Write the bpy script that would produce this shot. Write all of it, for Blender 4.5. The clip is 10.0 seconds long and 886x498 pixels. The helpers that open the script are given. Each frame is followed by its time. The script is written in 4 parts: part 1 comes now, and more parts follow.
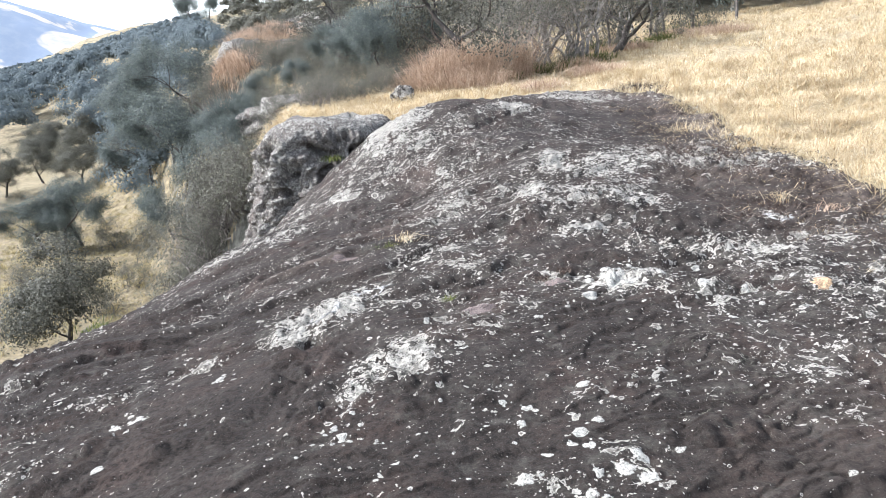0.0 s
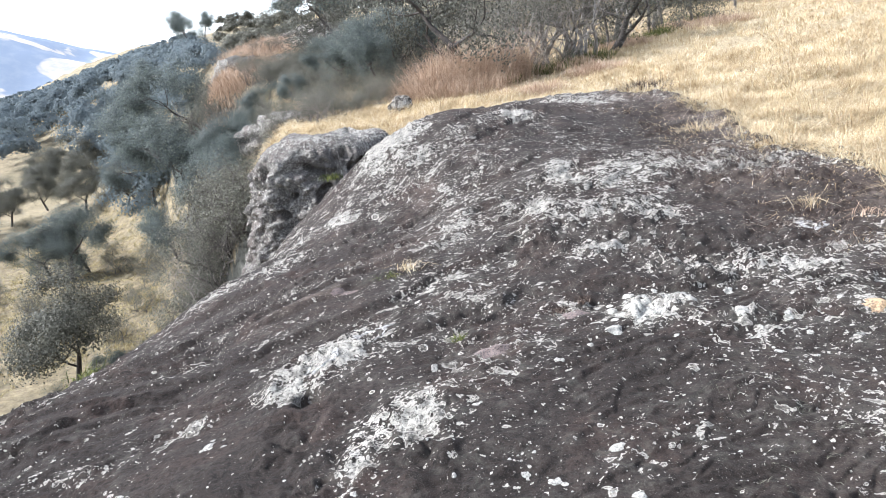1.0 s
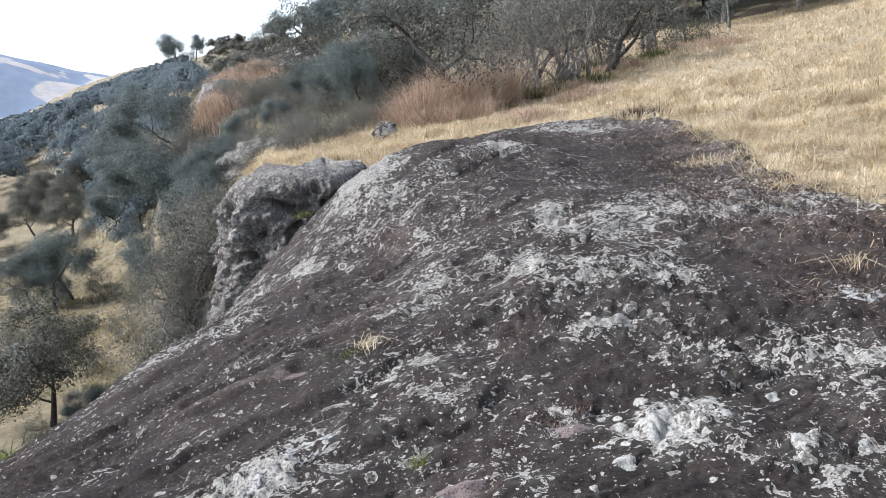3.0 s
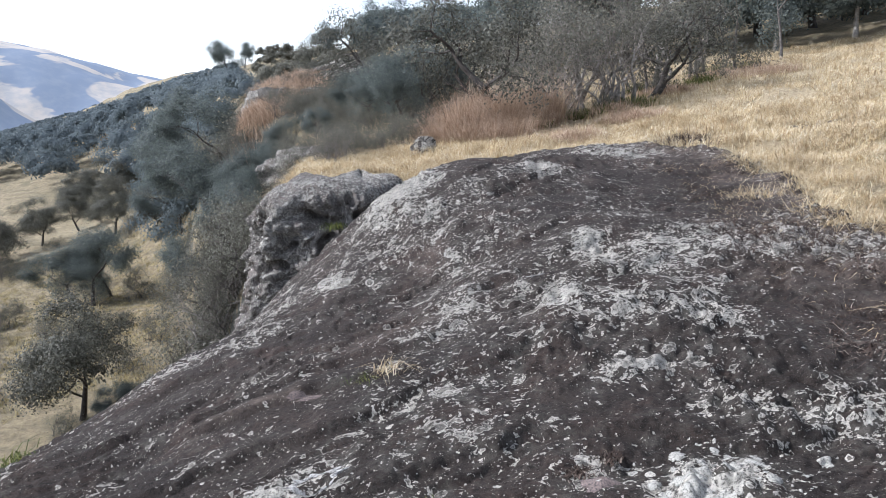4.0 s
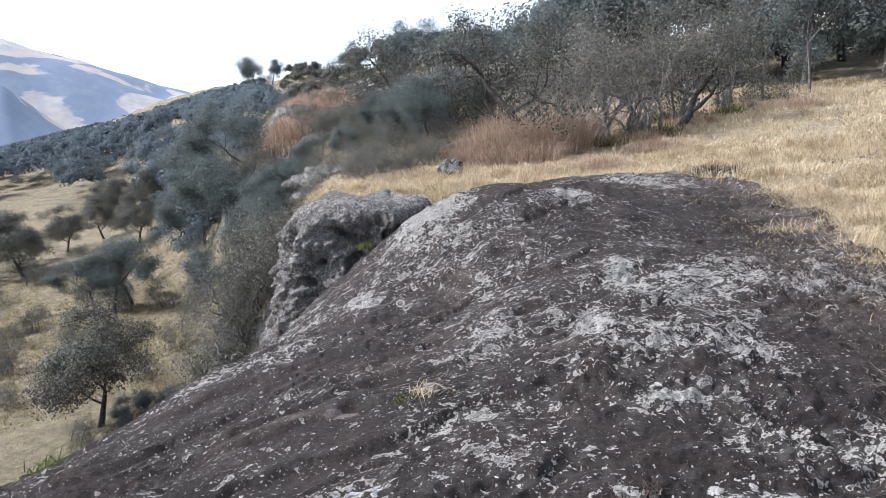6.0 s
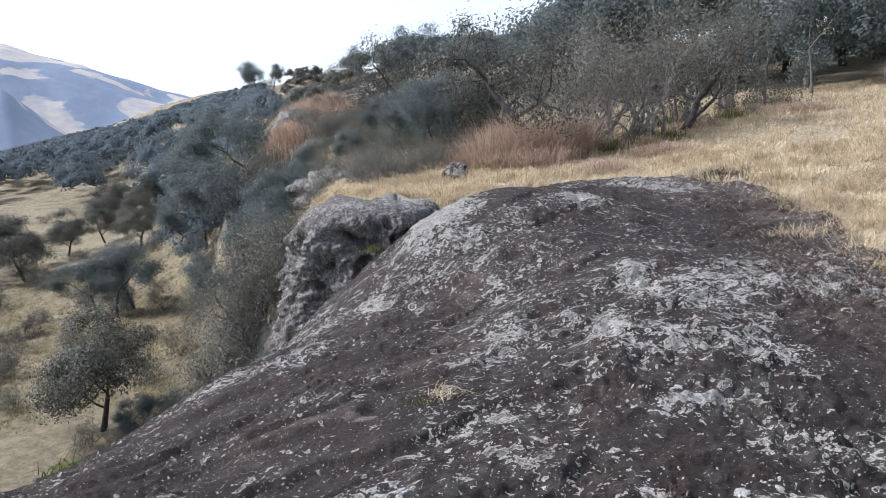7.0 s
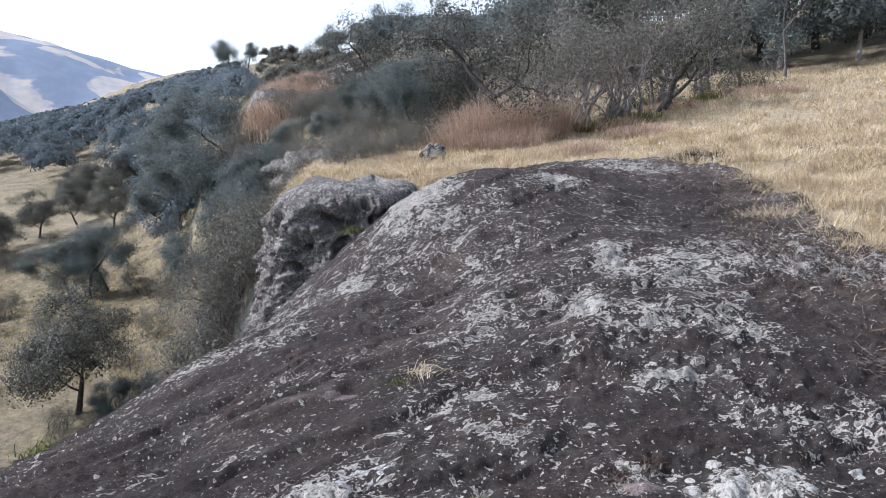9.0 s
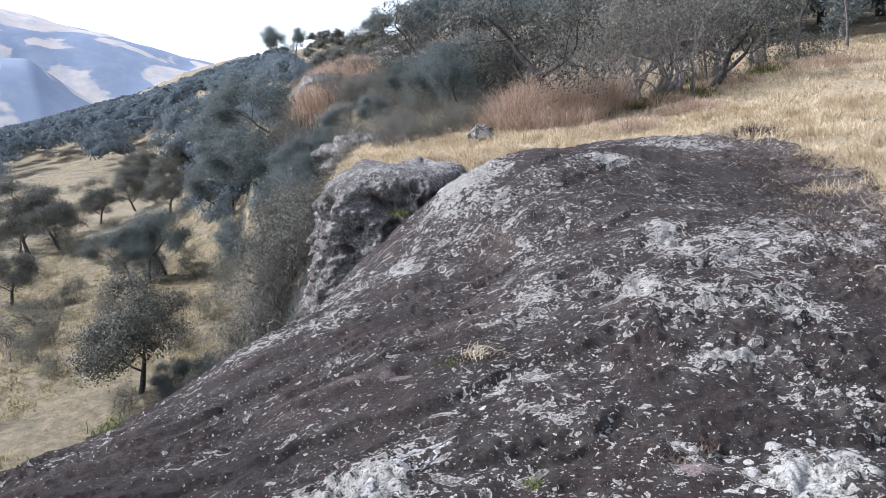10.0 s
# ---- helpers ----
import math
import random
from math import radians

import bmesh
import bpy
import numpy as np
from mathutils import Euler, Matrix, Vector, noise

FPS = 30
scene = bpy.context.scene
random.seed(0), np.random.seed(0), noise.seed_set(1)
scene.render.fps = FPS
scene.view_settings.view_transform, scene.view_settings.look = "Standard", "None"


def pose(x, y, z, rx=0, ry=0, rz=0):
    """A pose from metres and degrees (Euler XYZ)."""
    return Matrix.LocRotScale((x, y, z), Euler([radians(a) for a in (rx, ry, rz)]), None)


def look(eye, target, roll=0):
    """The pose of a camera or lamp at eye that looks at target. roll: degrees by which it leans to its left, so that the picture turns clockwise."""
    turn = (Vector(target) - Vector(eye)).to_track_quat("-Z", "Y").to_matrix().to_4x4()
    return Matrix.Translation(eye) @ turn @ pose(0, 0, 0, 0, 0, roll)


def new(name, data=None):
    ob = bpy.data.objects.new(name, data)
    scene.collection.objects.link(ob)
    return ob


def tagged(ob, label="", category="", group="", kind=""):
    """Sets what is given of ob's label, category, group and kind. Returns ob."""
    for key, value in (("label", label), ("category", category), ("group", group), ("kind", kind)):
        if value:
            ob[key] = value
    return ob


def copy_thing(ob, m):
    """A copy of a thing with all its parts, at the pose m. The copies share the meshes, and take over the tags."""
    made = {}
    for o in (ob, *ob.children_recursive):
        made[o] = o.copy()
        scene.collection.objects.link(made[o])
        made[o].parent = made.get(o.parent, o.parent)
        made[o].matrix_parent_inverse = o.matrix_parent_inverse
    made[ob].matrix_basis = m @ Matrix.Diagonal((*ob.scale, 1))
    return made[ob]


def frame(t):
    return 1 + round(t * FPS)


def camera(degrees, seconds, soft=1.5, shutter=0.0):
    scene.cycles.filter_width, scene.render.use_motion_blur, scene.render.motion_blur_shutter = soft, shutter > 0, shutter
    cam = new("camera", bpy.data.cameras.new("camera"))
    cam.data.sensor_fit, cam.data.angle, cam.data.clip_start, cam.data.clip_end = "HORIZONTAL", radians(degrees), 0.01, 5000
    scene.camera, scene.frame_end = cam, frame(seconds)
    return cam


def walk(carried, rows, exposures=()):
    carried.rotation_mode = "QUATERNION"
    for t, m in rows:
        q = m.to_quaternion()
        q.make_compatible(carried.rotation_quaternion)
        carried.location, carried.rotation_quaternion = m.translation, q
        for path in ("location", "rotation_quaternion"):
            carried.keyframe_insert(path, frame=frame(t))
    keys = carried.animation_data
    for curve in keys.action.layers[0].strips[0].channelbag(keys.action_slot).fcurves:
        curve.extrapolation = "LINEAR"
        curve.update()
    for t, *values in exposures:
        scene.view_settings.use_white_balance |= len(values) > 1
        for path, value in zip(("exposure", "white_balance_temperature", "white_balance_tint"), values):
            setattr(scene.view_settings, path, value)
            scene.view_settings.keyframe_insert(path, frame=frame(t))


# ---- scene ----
cam = camera(64.2, 10.0, soft=0.6)
PATH = [
    (0, (0.02, -0.012, 1.583), (-0.038, 1.902, 1.008), -5.2),
    (0.5, (0.06, 0.221, 1.589), (-0.109, 2.118, 0.979), -7.2),
    (1, (0.045, 0.488, 1.641), (-0.032, 2.407, 1.08), -8.4),
    (1.5, (0.16, 0.806, 1.621), (0.063, 2.749, 1.159), -9.7),
    (2, (0.302, 1.091, 1.624), (0.22, 3.038, 1.173), -9.1),
    (2.5, (0.26, 1.398, 1.645), (0.212, 3.334, 1.147), -9.5),
    (3, (0.25, 1.641, 1.659), (0.197, 3.575, 1.151), -8.5),
    (3.2, (0.27, 1.723, 1.65), (0.142, 3.668, 1.203), -8.7),
    (4.3, (0.287, 1.902, 1.652), (0.197, 3.845, 1.187), -4.4),
    (4.5, (0.224, 1.875, 1.642), (0.188, 3.818, 1.17), -3.0),
    (5, (0.193, 1.832, 1.688), (0.127, 3.791, 1.293), -3.1),
    (5.5, (0.171, 1.803, 1.707), (0.009, 3.757, 1.313), -4.3),
    (5.7, (0.167, 1.804, 1.713), (-0.025, 3.755, 1.317), -4.3),
    (7, (0.021, 1.771, 1.72), (-0.171, 3.725, 1.338), -4.3),
    (7.5, (-0.025, 1.763, 1.725), (-0.253, 3.712, 1.338), -4.4),
    (8, (-0.045, 1.72, 1.744), (-0.341, 3.658, 1.344), -6.5),
    (8.5, (-0.0, 1.742, 1.728), (-0.228, 3.687, 1.323), -4.6),
    (9, (0.009, 1.733, 1.72), (-0.122, 3.681, 1.282), -4.0),
    (9.5, (0.0, 1.709, 1.737), (-0.131, 3.655, 1.294), -4.6),
    (10, (-0.015, 1.7, 1.736), (-0.284, 3.624, 1.258), -5.6),
]
EXPOSURES = [(0.0, 1.5), (1.0, 1.48), (2.0, 0.94), (2.5, 0.95), (4.5, 0.81), (5.5, 0.86), (7.5, 0.64), (8.5, 0.64), (10.0, 0.9)]
walk(cam, [(t, look(eye, target, roll)) for t, eye, target, roll in PATH], [(t, stops, 5900 - 28 * t, 10 + 0.5 * t) for t, stops in EXPOSURES])


# ---- world, sun, exposure ----
SUN_AZ, SUN_EL = -86.0, 45.0          # degrees: azimuth from +y towards +x, height above the horizon
world = bpy.data.worlds.new("sky")
scene.world = world
world.use_nodes = True
wn, wl = world.node_tree.nodes, world.node_tree.links
sky = wn.new("ShaderNodeTexSky")
sky.sky_type, sky.sun_disc = "NISHITA", False
sky.sun_elevation, sky.sun_rotation = radians(SUN_EL), radians(SUN_AZ)
sky.air_density, sky.dust_density, sky.ozone_density = 1.0, 1.6, 1.5
wn["Background"].inputs["Strength"].default_value = 0.15
veil = wn.new("ShaderNodeHueSaturation")      # thin high cloud whitens the blue
veil.inputs["Saturation"].default_value, veil.inputs["Value"].default_value = 0.4, 1.05
wl.new(sky.outputs[0], veil.inputs["Color"])
wl.new(veil.outputs[0], wn["Background"].inputs[0])
sun = new("sun", bpy.data.lights.new("sun", "SUN"))
sun.data.energy, sun.data.angle, sun.data.color = 3.7, radians(0.6), (1.0, 0.96, 0.915)
a, e = radians(SUN_AZ), radians(SUN_EL)
sun.matrix_world = look((math.sin(a) * math.cos(e) * 60, math.cos(a) * math.cos(e) * 60, math.sin(e) * 60), (0, 0, 0))


# ---- numbers: noise, sheets, tubes ----
def lattice(i, j, k, seed):
    n = (i.astype(np.int64) * 374761393 + j.astype(np.int64) * 668265263 + k.astype(np.int64) * 2147483647 + seed * 1274126177) & 0xFFFFFFFF
    n = ((n ^ (n >> 13)) * 1274126177) & 0xFFFFFFFF
    n = ((n ^ (n >> 16)) * 668265263) & 0xFFFFFFFF
    return ((n ^ (n >> 15)) & 0xFFFFFF) / float(0xFFFFFF) - 0.5


def vnoise(x, y, z=None, seed=0):
    """Smooth value noise between -0.5 and 0.5."""
    x, y = np.asarray(x, float), np.asarray(y, float)
    z = np.zeros_like(x) if z is None else np.asarray(z, float)
    i, j, k = np.floor(x), np.floor(y), np.floor(z)
    u, v, w = x - i, y - j, z - k
    u, v, w = u * u * (3 - 2 * u), v * v * (3 - 2 * v), w * w * (3 - 2 * w)
    out = 0
    for di in (0, 1):
        for dj in (0, 1):
            for dk in (0, 1):
                out = out + lattice(i + di, j + dj, k + dk, seed) * (u if di else 1 - u) * (v if dj else 1 - v) * (w if dk else 1 - w)
    return out


def fbm(x, y, z=None, octaves=4, seed=0, gain=0.5):
    out, amp, f = 0, 1.0, 1.0
    for o in range(octaves):
        out = out + amp * vnoise(x * f, y * f, None if z is None else z * f, seed + o * 17)
        amp, f = amp * gain, f * 2.03
    return out


def sstep(a, b, x):
    t = np.clip((x - a) / (b - a), 0, 1)
    return t * t * (3 - 2 * t)


def soft(x, k=1.0):
    return np.logaddexp(0, x / k) * k


def mesh_object(name, co, faces, material, parent=None, smooth=True, attributes=None):
    """One mesh object from arrays of vertices and of faces (n x 3 or n x 4, or a list of both)."""
    faces = faces if isinstance(faces, list) else [faces]
    faces = [f for f in faces if len(f)]
    me = bpy.data.meshes.new(name)
    me.vertices.add(len(co))
    me.vertices.foreach_set("co", np.ascontiguousarray(co, np.float32).ravel())
    loops = np.concatenate([f.ravel() for f in faces]).astype(np.int32)
    sizes = np.concatenate([np.full(len(f), f.shape[1], np.int32) for f in faces])
    me.loops.add(len(loops))
    me.loops.foreach_set("vertex_index", loops)
    me.polygons.add(len(sizes))
    me.polygons.foreach_set("loop_start", np.concatenate([[0], np.cumsum(sizes)[:-1]]).astype(np.int32))
    me.polygons.foreach_set("use_smooth", np.full(len(sizes), smooth))
    me.update(calc_edges=True)
    for key, values in (attributes or {}).items():
        me.attributes.new(key, "FLOAT", "POINT").data.foreach_set("value", np.ascontiguousarray(values, np.float32).ravel())
    if material:
        me.materials.append(material)
    ob = new(name, me)
    if parent:
        ob.parent = parent
    return ob


def part(name, bm, material, parent, label=""):
    """Links a bmesh as one mesh object under a thing or a part."""
    me = bpy.data.meshes.new(name)
    bm.to_mesh(me)
    bm.free()
    me.materials.append(material)
    ob = new(name, me)
    ob.parent = parent
    return tagged(ob, label)


def sheet_faces(n, m, wrap=False):
    """Faces of a sheet of n rows of m points, wound to face up when rows turn clockwise and points go outwards."""
    i = np.arange(n if wrap else n - 1)[:, None]
    j = np.arange(m - 1)[None, :]
    i2 = (i + 1) % n
    return np.stack([i * m + j, i2 * m + j, i2 * m + j + 1, i * m + j + 1], -1).reshape(-1, 4)


def tubes(paths, sides):
    """Tapered tubes along paths of (points, radii)."""
    co, faces, base = [], [], 0
    for pts, rad in paths:
        pts, rad = np.asarray(pts, float), np.asarray(rad, float)
        d = np.gradient(pts, axis=0)
        d /= np.linalg.norm(d, axis=1, keepdims=True) + 1e-9
        ref = np.where(np.abs(d[:, 2:3]) > 0.9, [[1.0, 0, 0]], [[0, 0, 1.0]])
        u = np.cross(d, ref)
        u /= np.linalg.norm(u, axis=1, keepdims=True) + 1e-9
        v = np.cross(d, u)
        s = sides if rad[0] > 0.04 else 3
        ang = np.arange(s) / s * 2 * np.pi
        ring = pts[:, None] + rad[:, None, None] * (np.cos(ang)[None, :, None] * u[:, None] + np.sin(ang)[None, :, None] * v[:, None])
        co.append(ring.reshape(-1, 3))
        n = len(pts)
        i, k = np.arange(n - 1)[:, None], np.arange(s)[None, :]
        faces.append((np.stack([i * s + k, (i + 1) * s + k, (i + 1) * s + (k + 1) % s, i * s + (k + 1) % s], -1).reshape(-1, 4)) + base)
        base += n * s
    return np.concatenate(co), np.concatenate(faces)


# ---- materials ----
def material(name):
    m = bpy.data.materials.new(name)
    m.use_nodes = True
    return m, m.node_tree.nodes, m.node_tree.links, m.node_tree.nodes["Principled BSDF"]


def ramp(nodes, links, source, stops):
    r = nodes.new("ShaderNodeValToRGB")
    while len(r.color_ramp.elements) < len(stops):
        r.color_ramp.elements.new(0.5)
    for el, (pos, c) in zip(r.color_ramp.elements, stops):
        el.position = pos
        el.color = (c, c, c, 1) if isinstance(c, (int, float)) else (*c, 1)
    links.new(source, r.inputs[0])
    return r.outputs[0]


def noise_of(nodes, links, scale, detail=4.0, rough=0.55, where=None, distortion=0.0):
    n = nodes.new("ShaderNodeTexNoise")
    n.inputs["Scale"].default_value, n.inputs["Detail"].default_value = scale, detail
    n.inputs["Roughness"].default_value, n.inputs["Distortion"].default_value = rough, distortion
    if where is not None:
        links.new(where, n.inputs["Vector"])
    return n.outputs["Fac"]


def calc(nodes, links, op, one, two=None, clamp=False):
    n = nodes.new("ShaderNodeMath")
    n.operation, n.use_clamp = op, clamp
    for s, v in zip(n.inputs, (one, two)):
        if v is None:
            continue
        if isinstance(v, (int, float)):
            s.default_value = v
        else:
            links.new(v, s)
    return n.outputs[0]


def blend(nodes, links, fac, one, two, mode="MIX"):
    n = nodes.new("ShaderNodeMix")
    n.data_type, n.blend_type = "RGBA", mode
    for s, v in ((n.inputs["Factor"], fac), (n.inputs["A"], one), (n.inputs["B"], two)):
        if isinstance(v, tuple):
            s.default_value = (*v, 1)
        elif isinstance(v, (int, float)):
            s.default_value = v
        else:
            links.new(v, s)
    return n.outputs["Result"]


def bump(nodes, links, bsdf, height, distance, strength=1.0, after=None):
    b = nodes.new("ShaderNodeBump")
    b.inputs["Strength"].default_value, b.inputs["Distance"].default_value = strength, distance
    links.new(height, b.inputs["Height"])
    if after is not None:
        links.new(after, b.inputs["Normal"])
    links.new(b.outputs[0], bsdf.inputs["Normal"])
    return b.outputs[0]


def rosettes(n, l, where, scale, lo, hi, cover, shift):
    """Rounded patches with a bright rim: masks of their insides and of their rims."""
    move = n.new("ShaderNodeVectorMath")
    move.operation, move.inputs[1].default_value = "ADD", (shift, shift * 1.7, shift * 0.6)
    l.new(where, move.inputs[0])
    v = n.new("ShaderNodeTexVoronoi")
    v.inputs["Scale"].default_value = scale
    l.new(move.outputs[0], v.inputs["Vector"])
    sep = n.new("ShaderNodeSeparateColor")
    l.new(v.outputs["Color"], sep.inputs[0])
    size = calc(n, l, "ADD", calc(n, l, "MULTIPLY", sep.outputs[1], hi - lo), lo)
    here = calc(n, l, "LESS_THAN", sep.outputs[0], cover)
    inside = calc(n, l, "MULTIPLY", calc(n, l, "LESS_THAN", v.outputs["Distance"], size), here)
    rim = calc(n, l, "MULTIPLY", inside, calc(n, l, "GREATER_THAN", v.outputs["Distance"], calc(n, l, "MULTIPLY", size, 0.7)))
    return inside, rim


def crust_layer(n, l, where, scale, level, home, gain, width):
    """One generation of crustose lichen: a mask of its thalli and of their raised pale margins."""
    v = calc(n, l, "ADD", noise_of(n, l, scale, 4, 0.58, where, 0.35), calc(n, l, "MULTIPLY", home, gain))
    inside = ramp(n, l, v, [(level, 0.0), (level + 0.008, 1.0)])
    rim = ramp(n, l, v, [(level, 0.0), (level + 0.008, 1.0), (level + width, 1.0), (level + width * 1.8, 0.0)])
    return inside, rim


def rock_material(name, dark, mid, pale, level, grey):
    """Weathered rock with crusts and rosettes of lichen; the mesh's own crust value says where they crowd."""
    m, n, l, bsdf = material(name)
    where = n.new("ShaderNodeTexCoord").outputs["Object"]
    att = n.new("ShaderNodeAttribute")
    att.attribute_name = "crust"
    brown = n.new("ShaderNodeAttribute")
    brown.attribute_name = "brown"
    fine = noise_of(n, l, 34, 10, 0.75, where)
    grain = noise_of(n, l, 130, 6, 0.75, where)
    # bare rock: charcoal film, browner where it is worn, near black where the fine bump is low
    col = blend(n, l, ramp(n, l, noise_of(n, l, 0.9, 6, 0.6, where), [(0.35, 0.0), (0.68, 1.0)]), dark, mid)
    col = blend(n, l, ramp(n, l, noise_of(n, l, 1.7, 7, 0.65, where, 0.6), [(0.50, 0.0), (0.62, 0.6)]), col, (1.5 * dark[0] + 0.022, 1.4 * dark[1] + 0.013, 1.35 * dark[2] + 0.010))
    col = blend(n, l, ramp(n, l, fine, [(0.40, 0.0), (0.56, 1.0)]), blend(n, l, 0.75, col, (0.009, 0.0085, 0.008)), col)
    col = blend(n, l, ramp(n, l, grain, [(0.54, 0.0), (0.66, 0.4)]), col, (0.2, 0.187, 0.168))
    col = blend(n, l, calc(n, l, "MULTIPLY", brown.outputs["Fac"], ramp(n, l, noise_of(n, l, 14, 6, 0.7, where), [(0.3, 0.2), (0.7, 1.0)])), col, blend(n, l, ramp(n, l, noise_of(n, l, 6, 8, 0.7, where), [(0.42, 0.0), (0.62, 1.0)]), (0.06, 0.045, 0.038), (0.24, 0.19, 0.158)))
    # where lichen is at home
    home = calc(n, l, "ADD", att.outputs["Fac"], calc(n, l, "MULTIPLY", calc(n, l, "SUBTRACT", noise_of(n, l, 2.3, 5, 0.65, where), 0.5), 2.3))
    thick = ramp(n, l, home, [(0.25, 0.0), (1.0, 1.0)])
    knob = ramp(n, l, calc(n, l, "ADD", calc(n, l, "MULTIPLY", noise_of(n, l, 58, 5, 0.7, where), 0.6), calc(n, l, "MULTIPLY", noise_of(n, l, 17, 5, 0.65, where), 0.4)), [(0.43, 0.0), (0.565, 1.0)])
    flesh = blend(n, l, knob, blend(n, l, 0.78, grey, (0.02, 0.019, 0.018)), grey)
    flesh = blend(n, l, calc(n, l, "MULTIPLY", calc(n, l, "MULTIPLY", thick, 0.75), knob), flesh, pale)
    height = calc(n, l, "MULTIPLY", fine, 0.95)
    # a thin grey film of young lichen
    film = calc(n, l, "ADD", noise_of(n, l, 7, 9, 0.72, where), calc(n, l, "MULTIPLY", home, 0.11))
    col = blend(n, l, calc(n, l, "MULTIPLY", ramp(n, l, film, [(0.51, 0.0), (0.67, 0.42)]), ramp(n, l, grain, [(0.36, 0.3), (0.54, 1.0)])), col, (0.17, 0.16, 0.138))
    for scale, lift, gain, width, strength in ((3.8, 0.020, 0.15, 0.018, 0.75), (9.5, 0.006, 0.13, 0.030, 0.9), (21.0, 0.0, 0.11, 0.045, 0.95), (47.0, 0.006, 0.085, 0.055, 0.85)):
        inside, rim = crust_layer(n, l, where, scale, level + lift, home, gain, width)
        inside = calc(n, l, "MULTIPLY", inside, ramp(n, l, fine, [(0.36, 0.25), (0.50, 1.0)]))
        col = blend(n, l, calc(n, l, "MULTIPLY", inside, strength), col, flesh)
        col = blend(n, l, calc(n, l, "MULTIPLY", calc(n, l, "MULTIPLY", rim, ramp(n, l, grain, [(0.40, 0.3), (0.56, 0.95)])), strength), col, pale)
        height = calc(n, l, "ADD", height, calc(n, l, "ADD", calc(n, l, "MULTIPLY", rim, 0.35), calc(n, l, "MULTIPLY", inside, calc(n, l, "MULTIPLY", knob, 0.35))))
    # single round thalli, ringed
    wob = n.new("ShaderNodeTexNoise")
    wob.inputs["Scale"].default_value, wob.inputs["Detail"].default_value = 30, 5
    l.new(where, wob.inputs["Vector"])
    sc = n.new("ShaderNodeVectorMath")
    sc.operation, sc.inputs["Scale"].default_value = "SCALE", 0.028
    l.new(wob.outputs["Color"], sc.inputs[0])
    frill = n.new("ShaderNodeVectorMath")
    frill.operation = "ADD"
    l.new(where, frill.inputs[0]), l.new(sc.outputs[0], frill.inputs[1])
    for scale, lo, hi, base, gain, shift, inner, outer in ((5.0, 0.10, 0.26, 0.012, 0.22, 3.1, 0.4, 0.85), (10.0, 0.10, 0.32, 0.015, 0.35, 1.3, 0.5, 0.9), (19.0, 0.10, 0.38, 0.025, 0.45, 5.3, 0.65, 0.95), (38.0, 0.08, 0.38, 0.04, 0.4, 4.4, 0.8, 1.0)):
        cover = calc(n, l, "ADD", calc(n, l, "MULTIPLY", thick, gain), base)
        inside, rim = rosettes(n, l, frill.outputs[0], scale, lo, hi, cover, shift)
        col = blend(n, l, calc(n, l, "MULTIPLY", inside, inner), col, flesh)
        col = blend(n, l, calc(n, l, "MULTIPLY", calc(n, l, "MULTIPLY", rim, outer), ramp(n, l, grain, [(0.40, 0.35), (0.55, 1.0)])), col, pale)
        height = calc(n, l, "ADD", height, calc(n, l, "MULTIPLY", rim, 0.35))
    l.new(col, bsdf.inputs["Base Color"])
    bsdf.inputs["Roughness"].default_value = 0.9
    bsdf.inputs["Specular IOR Level"].default_value = 0.12
    b = bump(n, l, bsdf, height, 0.03)
    bump(n, l, bsdf, grain, 0.008, 1.0, b)
    return m


def blade_material(name, stops, rough=0.6, through_light=0.35, patch_size=0.5, patch_dark=0.35):
    """Thin blades or leaves, each its own shade, that let some light through."""
    m, n, l, bsdf = material(name)
    geo = n.new("ShaderNodeNewGeometry")
    col = ramp(n, l, geo.outputs["Random Per Island"], stops)
    where = n.new("ShaderNodeTexCoord").outputs["Object"]
    patch = noise_of(n, l, patch_size, 4, 0.6, where)
    col = blend(n, l, ramp(n, l, patch, [(0.3, 0.0), (0.7, 1.0)]), blend(n, l, patch_dark, col, stops[0][1]), col)
    own = n.new("ShaderNodeAttribute")
    own.attribute_name = "tone"           # each tree of a wood has its own shade
    col = blend(n, l, own.outputs["Fac"], col, tuple(0.55 * c for c in stops[0][1]))
    l.new(col, bsdf.inputs["Base Color"])
    bsdf.inputs["Roughness"].default_value = rough
    bsdf.inputs["Specular IOR Level"].default_value = 0.1
    tr = n.new("ShaderNodeBsdfTranslucent")
    l.new(col, tr.inputs["Color"])
    mix = n.new("ShaderNodeMixShader")
    mix.inputs[0].default_value = through_light
    l.new(bsdf.outputs[0], mix.inputs[1]), l.new(tr.outputs[0], mix.inputs[2])
    l.new(mix.outputs[0], n["Material Output"].inputs["Surface"])
    return m


def bark_material(name, dark, pale):
    m, n, l, bsdf = material(name)
    where = n.new("ShaderNodeTexCoord").outputs["Object"]
    col = blend(n, l, ramp(n, l, noise_of(n, l, 6, 8, 0.7, where), [(0.35, 0.0), (0.65, 1.0)]), dark, pale)
    l.new(col, bsdf.inputs["Base Color"])
    bsdf.inputs["Roughness"].default_value = 0.85
    bump(n, l, bsdf, noise_of(n, l, 30, 6, 0.7, where), 0.02)
    return m


